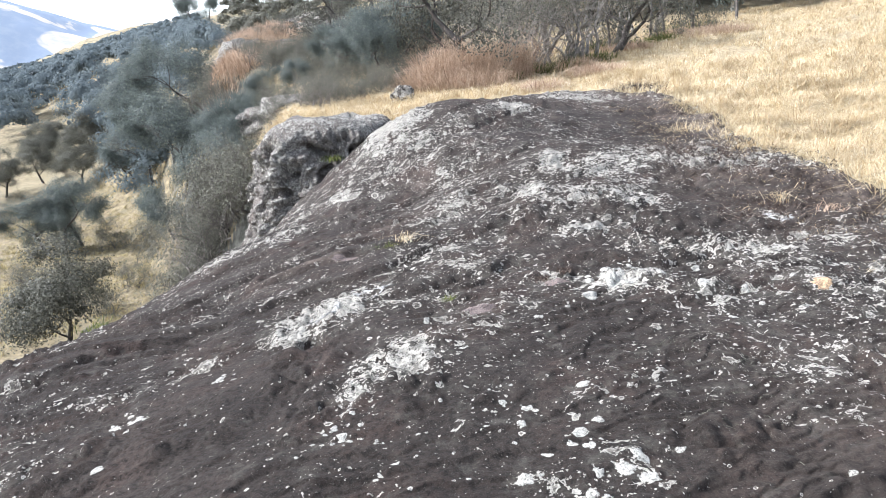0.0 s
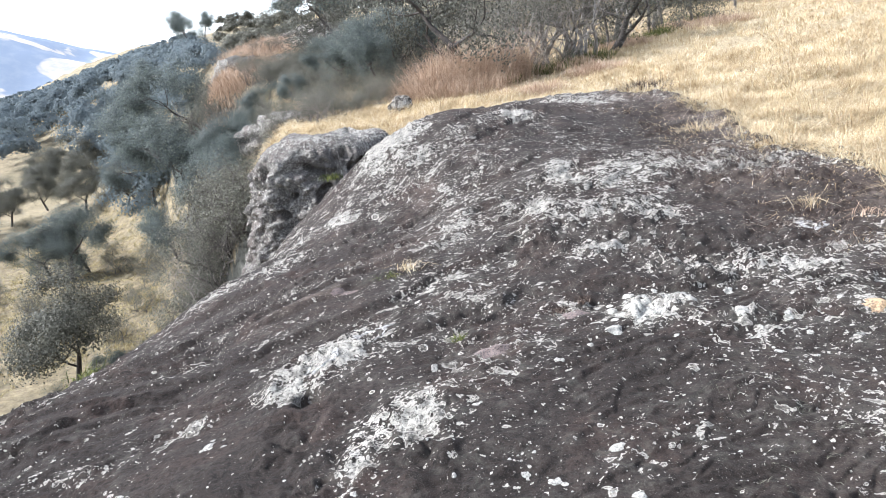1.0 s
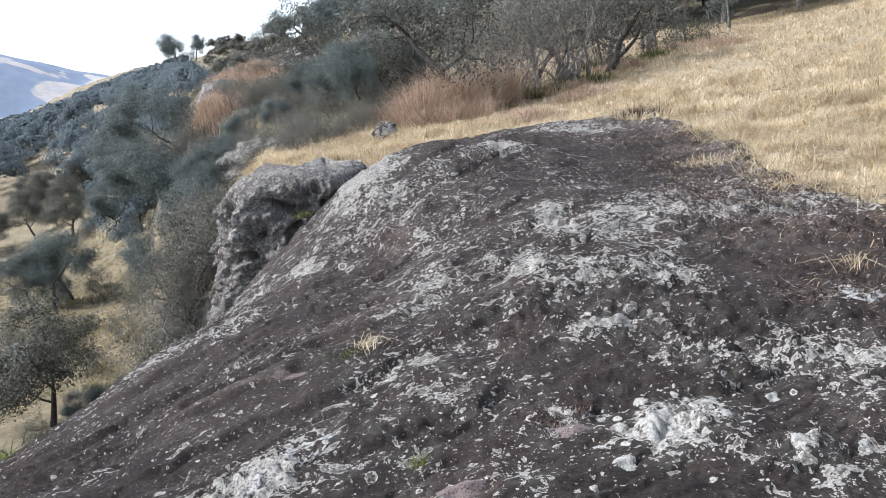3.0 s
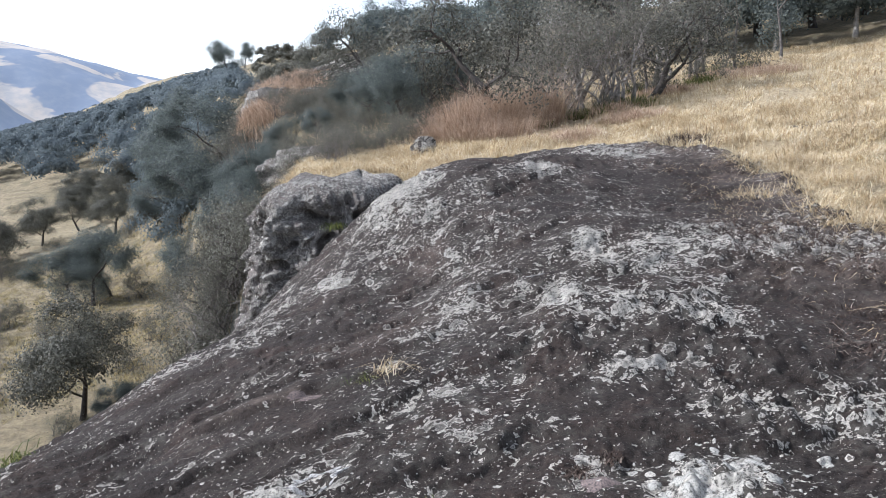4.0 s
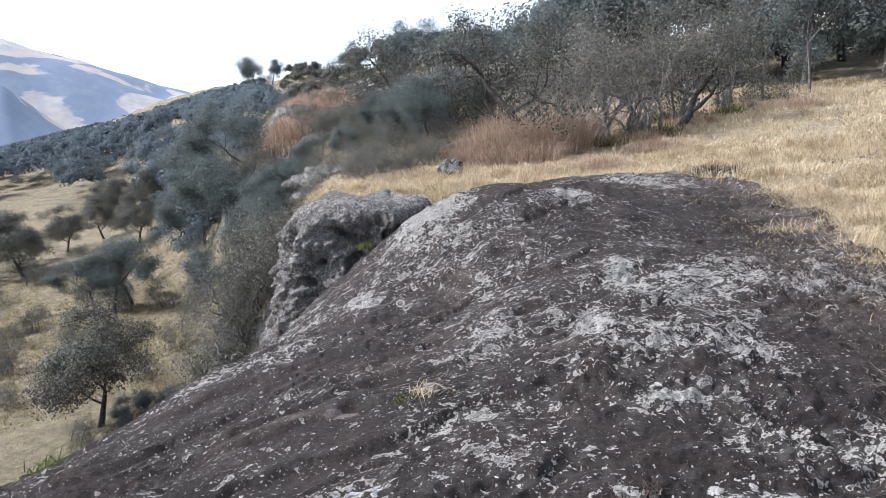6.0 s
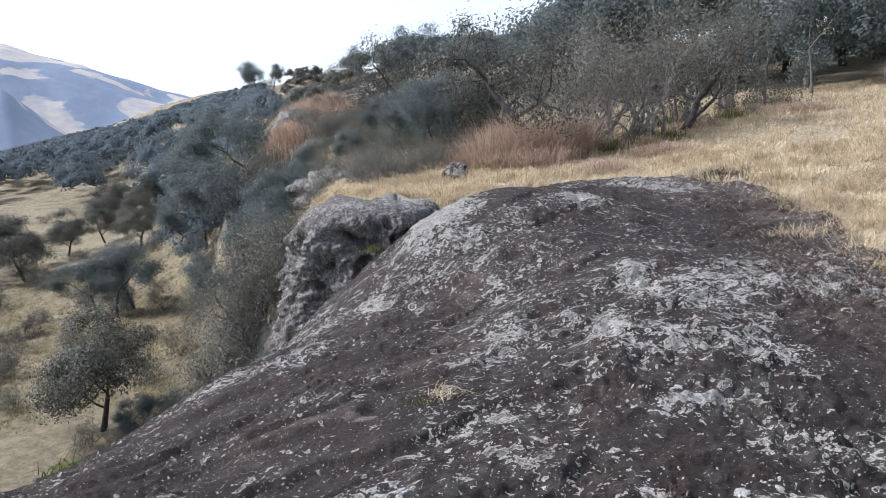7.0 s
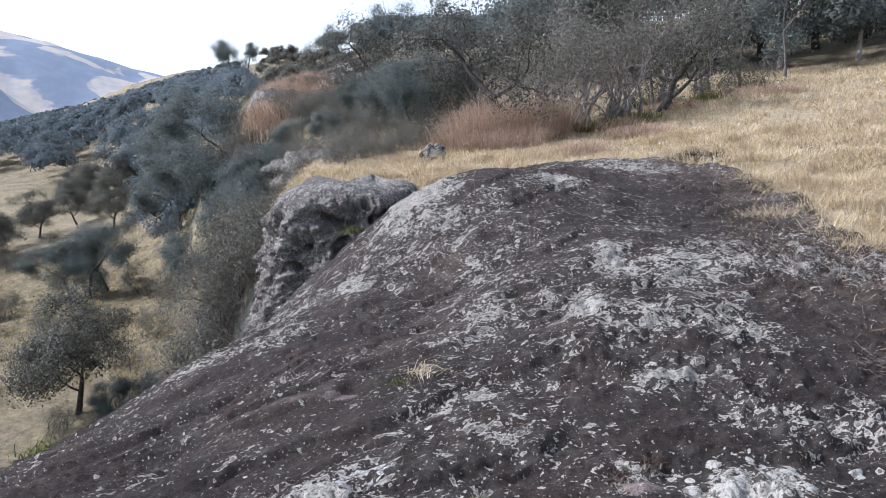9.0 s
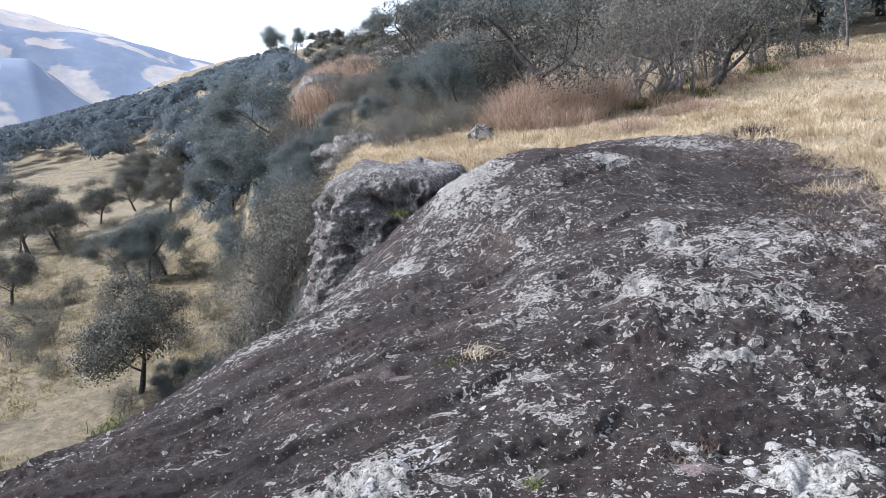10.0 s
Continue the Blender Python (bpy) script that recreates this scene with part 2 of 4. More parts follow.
def speckle_material(name, one, two, grain=70):
    m, n, l, bsdf = material(name)
    where = n.new("ShaderNodeTexCoord").outputs["Object"]
    col = blend(n, l, ramp(n, l, noise_of(n, l, grain, 8, 0.75, where), [(0.40, 0.0), (0.53, 1.0)]), one, two)
    l.new(col, bsdf.inputs["Base Color"])
    bsdf.inputs["Roughness"].default_value = 0.95
    bump(n, l, bsdf, noise_of(n, l, 120, 6, 0.7, where), 0.006)
    return m


def ground_material():
    m, n, l, bsdf = material("dry_hillside")
    where = n.new("ShaderNodeTexCoord").outputs["Object"]
    a1 = noise_of(n, l, 0.35, 8, 0.65, where)
    a2 = noise_of(n, l, 2.2, 8, 0.7, where)
    a3 = noise_of(n, l, 0.03, 5, 0.6, where)
    col = blend(n, l, ramp(n, l, a2, [(0.32, 0.0), (0.66, 1.0)]), (0.115, 0.093, 0.057), (0.36, 0.29, 0.17))
    col = blend(n, l, ramp(n, l, a1, [(0.48, 0.0), (0.64, 0.8)]), col, (0.115, 0.10, 0.056))
    col = blend(n, l, ramp(n, l, a3, [(0.45, 0.0), (0.65, 0.5)]), col, (0.30, 0.25, 0.15))
    dead = n.new("ShaderNodeAttribute")
    dead.attribute_name = "litter"
    col = blend(n, l, calc(n, l, "MULTIPLY", dead.outputs["Fac"], 0.85), col, blend(n, l, ramp(n, l, noise_of(n, l, 9, 8, 0.75, where), [(0.38, 0.0), (0.6, 1.0)]), (0.24, 0.18, 0.105), (0.62, 0.51, 0.33)))
    up = n.new("ShaderNodeSeparateXYZ")
    l.new(n.new("ShaderNodeNewGeometry").outputs["True Normal"], up.inputs[0])
    bare = blend(n, l, ramp(n, l, a2, [(0.35, 0.0), (0.65, 1.0)]), (0.04, 0.042, 0.03), (0.14, 0.135, 0.115))
    col = blend(n, l, ramp(n, l, up.outputs[2], [(0.42, 1.0), (0.6, 0.0)]), col, bare)
    l.new(col, bsdf.inputs["Base Color"])
    bsdf.inputs["Roughness"].default_value = 0.95
    b = bump(n, l, bsdf, a2, 0.35)
    bump(n, l, bsdf, noise_of(n, l, 12, 6, 0.7, where), 0.08, 0.8, b)
    return m


def hills_material():
    m, n, l, bsdf = material("haze_tinted_hills")
    where = n.new("ShaderNodeTexCoord").outputs["Object"]
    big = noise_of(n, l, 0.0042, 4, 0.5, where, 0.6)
    # distance haze is mixed into these colours: paler fields, bluer woods
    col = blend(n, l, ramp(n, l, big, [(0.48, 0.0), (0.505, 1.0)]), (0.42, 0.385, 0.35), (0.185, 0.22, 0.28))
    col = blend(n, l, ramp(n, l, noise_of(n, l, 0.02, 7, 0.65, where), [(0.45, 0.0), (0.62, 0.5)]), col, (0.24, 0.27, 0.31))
    l.new(col, bsdf.inputs["Base Color"])
    bsdf.inputs["Roughness"].default_value = 1.0
    bsdf.inputs["Specular IOR Level"].default_value = 0.0
    # weak emission of the same colour stands in for haze lifting the darks
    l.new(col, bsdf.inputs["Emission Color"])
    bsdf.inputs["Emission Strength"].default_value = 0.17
    return m


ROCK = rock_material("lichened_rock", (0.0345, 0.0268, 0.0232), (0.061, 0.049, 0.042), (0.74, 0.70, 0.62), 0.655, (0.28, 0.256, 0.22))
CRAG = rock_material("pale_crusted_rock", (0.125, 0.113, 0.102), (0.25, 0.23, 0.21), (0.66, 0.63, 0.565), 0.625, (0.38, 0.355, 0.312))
GROUND = ground_material()
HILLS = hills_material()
STRAW = blade_material("dry_straw", [(0.0, (0.27, 0.19, 0.105)), (0.3, (0.59, 0.465, 0.275)), (0.75, (0.81, 0.69, 0.455)), (1.0, (0.93, 0.87, 0.70))], 0.5, 0.35, 1.3, 0.72)
VALLEY_STRAW = blade_material("olive_straw", [(0.0, (0.16, 0.13, 0.06)), (0.5, (0.34, 0.28, 0.14)), (1.0, (0.52, 0.44, 0.25))], 0.7, 0.3)
RUST = blade_material("rusty_grass", [(0.0, (0.24, 0.165, 0.11)), (0.5, (0.49, 0.36, 0.26)), (1.0, (0.70, 0.56, 0.43))])
HERB = blade_material("green_herb", [(0.0, (0.05, 0.065, 0.02)), (0.6, (0.12, 0.135, 0.045)), (1.0, (0.26, 0.25, 0.08))])
LEAF = blade_material("dull_leaves", [(0.0, (0.065, 0.064, 0.052)), (0.6, (0.125, 0.124, 0.10)), (1.0, (0.23, 0.225, 0.185))], 0.45, 0.4)
LEAF_DARK = blade_material("dark_leaves", [(0.0, (0.075, 0.09, 0.086)), (0.6, (0.13, 0.15, 0.14)), (1.0, (0.20, 0.216, 0.186))], 0.5, 0.4)
LEAF_GREY = blade_material("grey_leaves", [(0.0, (0.09, 0.087, 0.068)), (0.6, (0.15, 0.146, 0.115)), (1.0, (0.26, 0.25, 0.205))], 0.6, 0.3)
# far foliage: air haze is painted into the leaf colour, paler and bluer
LEAF_HAZED = blade_material("haze_tinted_leaves", [(0.0, (0.135, 0.162, 0.174)), (0.5, (0.165, 0.195, 0.206)), (1.0, (0.205, 0.232, 0.228))], 0.9, 0.45, 0.11, 0.75)
BARK = bark_material("grey_bark", (0.045, 0.039, 0.034), (0.17, 0.15, 0.132))
BARK_PALE = bark_material("pale_bark", (0.14, 0.125, 0.11), (0.36, 0.33, 0.29))
BARK_TWIG = bark_material("grey_twigs", (0.085, 0.076, 0.068), (0.34, 0.31, 0.275))
BARK_DARK = bark_material("dark_bark", (0.025, 0.021, 0.018), (0.075, 0.062, 0.052))
LICHEN = speckle_material("white_lichen", (0.09, 0.085, 0.075), (0.36, 0.348, 0.31), 110)
MOSS = blade_material("dark_moss", [(0.0, (0.028, 0.02, 0.017)), (0.55, (0.09, 0.064, 0.05)), (0.88, (0.15, 0.115, 0.095)), (1.0, (0.40, 0.34, 0.28))], 0.9, 0.1, 4.0, 0.85)

# ---- the lie of the land ----
DOME_TERMS = [-0.06652, -0.0575, -0.0198, 0.00322, -0.00017, 0.00822, -0.35063, 0.05621, -0.03175]
SWELLS = [(0, 5.8, 6, 4, -0.018), (-0.5, 12, 5, 3, 0.7876), (-0.3, 8.6, 3, 1.5, -0.1287), (1.2, 7.3, 1.2, 1.0, 0.1957), (1.0, 15, 6, 3, 0.3819), (1.3, 4.6, 0.8, 0.8, 0.0278),
          (-3.4, 5.0, 1.2, 2.5, 0.2878), (-3.0, 8.5, 1.5, 1.5, 0.2811), (-5.0, 6.5, 2.0, 2.5, 0.1228), (1.3, 9.3, 2.0, 2.0, 0.1923), (-1.2, 11.3, 1.2, 1.0, -0.0476), (3.0, 10.0, 2.0, 3.0, -0.1127), (3.2, 14.5, 3.0, 4.0, 0.0354)]


def rock_margin(x, y):
    """0 well on the rock, 1 where soil and grass have covered it."""
    gx = 3.95 + 0.45 * sstep(10.0, 8.0, y) + 0.5 * np.sin(y * 0.55) * 0.4 + 1.1 * fbm(y * 0.6, x * 0.6, octaves=3, seed=5) + 1.2 * sstep(4, -2, y)
    gy = 17.6 + 1.5 * fbm(x * 0.5, y * 0.2, octaves=3, seed=8)
    return np.maximum(sstep(gx - 0.55, gx + 0.55, x), sstep(gy - 0.6, gy + 0.6, y))


def dome_base(x, y):
    y = np.maximum(y, -1.0)
    lf = soft(-x - 1.2, 1 / 1.5)
    basis = [1, x, y, y * y, y ** 3, x * y, lf, lf * lf, lf * y]
    z = sum(c * b for c, b in zip(DOME_TERMS, basis))
    for a, b, c, d, h in SWELLS:
        z = z + h * np.exp(-((x - a) ** 2 / c + (y - b) ** 2 / d))
    # the dome breaks off towards the gully between it and the crag
    c = (x + 3.45) * -0.91 + (y - 10.2) * 0.414
    z = z - 1.3 * np.clip(c, 0, None) ** 1.6 * sstep(-0.7, -1.5, x)
    return z


FAR_CRUSTS = [(1.22, 8.38, 0.13, 0.7, 1.1), (0.75, 6.99, 0.15, 0.42, 1.3), (1.21, 6.69, 0.25, 0.24, 1.0), (1.65, 6.51, 0.19, 0.26, 0.9), (-0.03, 7.67, 0.23, 0.49, 0.6), (-0.95, 11.75, 0.46, 0.6, 2.3), (-1.64, 9.69, 0.22, 0.37, 1.2), (1.02, 11.85, 0.47, 0.37, 1.0), (2.4, 14.16, 0.56, 0.73, 0.9), (0.05, 11.04, 0.25, 0.29, 0.7), (2.3, 7.99, 0.68, 0.74, 0.5), (-2.4, 8.4, 0.42, 0.25, 0.9), (0.47, 7.77, 0.1, 0.27, 0.8), (-0.18, 10.58, 0.42, 0.41, 0.4), (-1.65, 8.55, 0.47, 0.2, 0.8)]
MIDDLE_CRUSTS = [(1.05, 5.89, 0.3, 0.14, 1.1), (0.54, 6.37, 0.17, 0.2, 0.6), (-0.16, 6.25, 0.23, 0.18, 0.3), (1.48, 5.34, 0.18, 0.34, 0.7), (0.47, 5.37, 0.12, 0.13, 0.2), (-2.45, 7.11, 0.14, 0.1, 0.7), (2.05, 5.1, 0.28, 0.36, 1.1), (1.1, 4.69, 0.21, 0.18, 0.9), (1.57, 4.24, 0.18, 0.16, 0.9), (-1.1, 4.94, 0.25, 0.29, 1.0), (0.68, 4.84, 0.1, 0.13, 0.8), (2.75, 6.01, 0.1, 0.14, 0.9)]
NEAR_CRUSTS = [(-0.4, 3.7, 0.28, 0.28, 1.4), (-1.02, 4.65, 0.24, 0.28, 1.0), (-1.34, 4.4, 0.14, 0.18, 0.8), (-2.34, 4.14, 0.32, 0.12, 1.1), (-1.81, 4.44, 0.11, 0.08, 1.2), (-3.35, 4.66, 0.24, 0.26, 0.9), (-2.44, 3.31, 0.25, 0.21, 1.0), (-0.63, 3.25, 0.12, 0.2, 1.0), (0.68, 2.48, 0.16, 0.2, 1.2), (0.24, 2.47, 0.14, 0.1, 1.0), (1.21, 4.6, 0.22, 0.24, 1.0), (0.61, 3.06, 0.12, 0.19, 0.6), (1.73, 3.02, 0.3, 0.4, 0.4)]


def crust_at(x, y):
    """How thick the lichen crowds on the dome."""
    c = -0.18 + 1.1 * fbm(x * 0.6, y * 0.6, octaves=4, seed=41) + (0.38 + 0.25 * sstep(6.5, 5.5, y)) * sstep(0.5, 1.7, x) * sstep(13, 10, y) * sstep(3.0, 4.4, y) + 0.10 * sstep(6.5, 9, y) - 0.12 * sstep(0.2, -1.0, x) * sstep(7.0, 6.0, y) * sstep(4.4, 5.4, y)
    for a, b, rx, ry, h in FAR_CRUSTS + MIDDLE_CRUSTS + NEAR_CRUSTS:
        c = c + 0.95 * h * np.exp(-(((x - a) / (1.15 * rx)) ** 2 + ((y - b) / (1.15 * ry)) ** 2))
    return c


def dome_z(x, y):
    z = dome_base(x, y)
    z = z + 0.08 * fbm(x * 1.1, y * 1.1, octaves=3, seed=21) + 0.03 * fbm(x * 4, y * 4, octaves=3, seed=22)
    z = z + 0.010 * fbm(x * 13, y * 16, octaves=3, seed=23, gain=0.65)
    rough = sstep(0.05, 0.3, fbm(x * 0.9, y * 0.9, octaves=3, seed=24)) + 0.9 * np.exp(-(((x - 0.45) / 0.3) ** 2 + ((y - 6.45) / 0.5) ** 2))
    z = z + 0.12 * rough * np.abs(fbm(x * 6, y * 6, octaves=3, seed=25))
    # thin ledges where sheets of rock have peeled
    v = y * 1.0 - x * 0.30 + 0.8 * fbm(x * 0.6, y * 0.6, octaves=5, seed=31)
    fr = v - np.floor(v)
    patch = sstep(-0.12, 0.15, fbm(x * 0.8, y * 0.8, octaves=3, seed=33))
    z = z - 0.058 * patch * (fr - sstep(0.95, 1.0, fr)) * sstep(3.2, 5.0, y)
    v = y * 3.3 - x * 1.1 + 1.3 * fbm(x * 1.3, y * 1.3, octaves=5, seed=35)
    fr = v - np.floor(v)
    patch = sstep(-0.1, 0.2, fbm(x * 1.1, y * 1.1, octaves=3, seed=36))
    z = z - (0.018 + 0.02 * sstep(3.5, 5.5, y)) * patch * (fr - sstep(0.9, 1.0, fr))
    v = y * 9.0 - x * 2.6 + 2.0 * fbm(x * 2.6, y * 2.6, octaves=4, seed=37)
    fr = v - np.floor(v)
    patch = sstep(0.0, 0.2, fbm(x * 1.7, y * 1.7, octaves=3, seed=38))
    z = z - 0.018 * patch * (fr - sstep(0.82, 1.0, fr))
    # the long ledge with soil and tufts at its foot
    t = y - (6.38 + 0.1 * (x + 0.6)) - 0.08 * fbm(x * 3, x * 0, octaves=3, seed=39)
    z = z + 0.07 * sstep(-0.03, 0.03, t) * np.exp(-((x + 1.3) / 1.0) ** 2 - np.clip(t, 0, None) ** 2 / 0.3)
    # crusts stand a little proud and knobbly
    z = z + 0.11 * np.clip(crust_at(x, y) - 0.1, 0, 0.9) * (np.abs(fbm(x * 9, y * 9, octaves=2, seed=44)) + 0.5 * np.abs(fbm(x * 22, y * 22, octaves=1, seed=45)))
    # small pit
    z = z - 0.2 * np.exp(-(((x + 1.05) / 0.075) ** 2 + ((y - 4.3) / 0.11) ** 2) ** 2)
    # soil and moss heaped along the grass side
    z = z + 0.16 * np.exp(-(((x - 3.1) / 0.8) ** 2 + ((y - 7.9) / 1.6) ** 2)) * np.abs(fbm(x * 3.5, y * 3.5, octaves=3, seed=46))
    z = z + 0.09 * sstep(2.6, 3.6, x) * sstep(4.5, 6, y) * sstep(0.0, 0.3, fbm(x * 1.2, y * 1.2, octaves=2, seed=47) + 0.1) * np.abs(fbm(x * 8, y * 8, octaves=2, seed=48))
    return z - 0.45 * rock_margin(x, y) ** 2.5


def land_edge(y):
    """Where the bench breaks off towards the valley: a bay behind the crag, then a spur."""
    return -1.0 - 2.9 * sstep(15.5, 21.0, y) - 0.2 * np.clip(y - 18, 0, 19) - 5.0 * sstep(37, 44, y) - 0.27 * np.clip(y - 44, 0, None)


def ground_z(x, y):
    edge = land_edge(y) + 0.9 * sstep(18, 24, y) * fbm(y * 0.22, x * 0.1, octaves=4, seed=15)
    bench = -0.28 + 0.035 * soft(y - 20) + 0.06 * soft(x - 5) + 0.075 * (soft(y - 55, 4) - soft(y - 135, 10))
    floor = -12.0 + 0.2 * soft(y - 130, 20) * sstep(-240, -80, x)
    length = 2.2 + 2.8 * sstep(16, 21, y) + 0.22 * np.clip(y - 50, 0, None)
    k = 1 - np.exp(-(np.clip(edge - x, 0, None) / length) ** 2)
    far = sstep(500, 900, np.hypot(x, y))
    bench = bench + 1.7 * np.exp(-((x + 11.5) / 6.0) ** 2 - ((y - 52) / 8.0) ** 2)          # a knoll on the spur
    z = bench * (1 - k) + floor * k + 7.0 * k * (1 - k) * fbm(x * 0.4, y * 0.4, octaves=4, seed=16)
    z = z + 0.25 * fbm(x * 0.15, y * 0.15, octaves=4, seed=3) + k * 2.2 * fbm(x * 0.035, y * 0.035, octaves=4, seed=4)
    z = z + 0.26 * sstep(0, 1, rock_margin(x, y)) * fbm(x * 0.8, y * 0.8, octaves=3, seed=6)
    z = z * (1 - far) - 60 * far
    on_rock = (1 - rock_margin(x, y)) * sstep(-12, -6, y) * sstep(-9, -6, x)
    z = z + 0.3 * sstep(9.5, 5, y) * np.exp(-((x - 4.7) / 1.6) ** 2) * sstep(-6, 0, y)
    return z - 0.45 * on_rock ** 2.5


def spread_angles(fine, coarse, lo, hi):
    return np.radians(np.concatenate([np.arange(lo, hi, fine), np.arange(hi, 360 + lo, coarse)]))


CX, CY = 0.1, 0.7


def fan(angles, radii):
    A, R = np.meshgrid(angles, radii, indexing="ij")
    return CX + R * np.sin(A), CY + R * np.cos(A)


# ground, one sheet to the horizon
ang = spread_angles(0.4, 4.0, -52, 50)
rad = np.concatenate([[0.5], np.geomspace(3.0, 4200, 300)])
gx_, gy_ = fan(ang, rad)
litter = rock_margin(gx_, gy_) * sstep(60, 40, gy_) * (gx_ > land_edge(gy_))
ground = mesh_object("ground", np.stack([gx_, gy_, ground_z(gx_, gy_)], -1).reshape(-1, 3), sheet_faces(len(ang), len(rad), True), GROUND, attributes={"litter": litter})
tagged(ground, "dry tan grassy hillside falling away into a valley", "ground", kind="structure")

# far hills
def hill(name, az0, az1, dist, top, depth, label, seed):
    az = np.radians(np.linspace(az0, az1, 160))
    t = np.linspace(0, 1, 40)
    A, T = np.meshgrid(az, t, indexing="ij")
    R = dist + depth * T
    x, y = R * np.sin(A), R * np.cos(A)
    crest = np.tan(np.radians(top(np.degrees(A)))) * (dist + 0.8 * depth)
    z = -60 + (crest + 60) * np.sin(T * np.pi * 0.62) + dist * 0.012 * fbm(x * 0.004, y * 0.004, octaves=4, seed=seed)
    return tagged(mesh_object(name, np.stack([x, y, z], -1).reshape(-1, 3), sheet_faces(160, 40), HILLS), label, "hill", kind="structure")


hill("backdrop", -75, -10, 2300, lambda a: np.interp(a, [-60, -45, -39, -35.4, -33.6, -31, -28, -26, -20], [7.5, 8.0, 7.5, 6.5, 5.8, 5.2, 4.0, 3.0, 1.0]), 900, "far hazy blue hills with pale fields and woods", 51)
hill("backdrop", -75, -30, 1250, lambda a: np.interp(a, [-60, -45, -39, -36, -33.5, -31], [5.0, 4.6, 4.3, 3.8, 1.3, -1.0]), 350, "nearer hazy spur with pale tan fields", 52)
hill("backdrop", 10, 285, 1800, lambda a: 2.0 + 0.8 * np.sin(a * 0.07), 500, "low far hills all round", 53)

# ---- rock dome under the walk ----
ang = spread_angles(0.18, 4.0, -56, 46)
rad = np.concatenate([np.linspace(0.01, 0.9, 6), np.geomspace(1.0, 19.5, 450)])
X, Y = fan(ang, rad)
crust = crust_at(X, Y)
brown = np.zeros_like(X)
for a, b, c, d, h in [(3.1, 7.9, 0.8, 1.4, 0.6), (3.6, 5.6, 0.9, 1.2, 0.4), (0.08, 4.4, 0.13, 0.1, 0.9), (2.0, 2.6, 0.7, 0.9, 0.35), (3.3, 14.5, 1.2, 2.0, 0.5), (-1.5, 6.32, 0.35, 0.07, 0.9), (-0.44, 9.4, 0.3, 0.5, 0.5), (-0.6, 7.4, 0.6, 0.4, 0.35)]:
    brown = np.maximum(brown, h * np.exp(-(((X - a) / c) ** 2 + ((Y - b) / d) ** 2)))
brown = np.maximum(brown, 0.7 * rock_margin(X + 0.7, Y + 0.6) * (X > 0.5))
dome = mesh_object("rock_dome", np.stack([X, Y, dome_z(X, Y)], -1).reshape(-1, 3), sheet_faces(len(ang), len(rad), True), ROCK, attributes={"crust": crust, "brown": brown})
tagged(dome, "broad dark weathered rock dome mottled with white lichen", "rock", kind="structure")


# ---- crag beyond the gully ----
CRAG_LIP = np.array([(-1.1, 14.0), (-1.5, 13.3), (-2.1, 13.1), (-2.7, 13.0), (-3.25, 13.15), (-3.7, 13.55), (-3.95, 14.3), (-4.1, 15.6), (-4.3, 18.2)])
CRAG_HEART = np.array([-2.3, 16.2])


def crag_sheet(ns, nt, nf):
    """A loaf of rock: a top that fans out from its heart to the lip, then a shoulder and a steep folded face."""
    k = np.linspace(0, len(CRAG_LIP) - 1, 400)
    line = np.stack([np.interp(k, np.arange(len(CRAG_LIP)), CRAG_LIP[:, i]) for i in (0, 1)], -1)
    for i in range(60):
        line[1:-1] = 0.25 * line[:-2] + 0.5 * line[1:-1] + 0.25 * line[2:]
    along = np.concatenate([[0], np.cumsum(np.linalg.norm(np.diff(line, axis=0), axis=1))])
    s = np.linspace(0, along[-1] * 0.93, ns)
    lip = np.stack([np.interp(s, along, line[:, i]) for i in (0, 1)], -1)
    d = np.gradient(lip, axis=0)
    d /= np.linalg.norm(d, axis=1, keepdims=True)
    out = np.stack([-d[:, 1], d[:, 0]], -1)                     # away from the heart
    out *= np.sign(np.sum(out * (lip - CRAG_HEART), 1))[:, None]
    R = 0.42
    rim = lip - out * R
    t = np.linspace(0, 1, nt)[None, :, None] ** 0.8
    top = CRAG_HEART + (rim[:, None] - CRAG_HEART) * t
    w = np.linspace(0, 1, nf + 1)[1:] ** 1.15 * 4.2
    push = np.where(w < R, R * np.sqrt(np.clip(1 - (1 - w / R) ** 2, 0, 1)) - R, 0.23 * (w - R))
    face = lip[:, None] + out[:, None] * push[None, :, None]
    plan = np.concatenate([top, face], 1)
    drop = np.concatenate([np.zeros(nt), w])[None, :] + 0 * plan[..., 0]
    crest = 0.26 - 0.10 * np.exp(-((lip[:, 0] + 1.5) / 0.35) ** 2) - 0.25 * sstep(-3.3, -3.95, lip[:, 0])
    z = crest[:, None] - drop
    z[:, :nt] -= 0.12 * (1 - t[..., 0])
    lean = np.concatenate([np.zeros(nt), np.clip(w / R, 0, 1)])[None, :] * np.pi / 2
    N = np.stack([out[:, 0:1] * np.sin(lean), out[:, 1:2] * np.sin(lean), np.cos(lean) + 0 * plan[..., 0]], -1)
    return np.concatenate([plan, z[..., None]], -1), N, drop, lip[:, 0:1] + 0 * drop


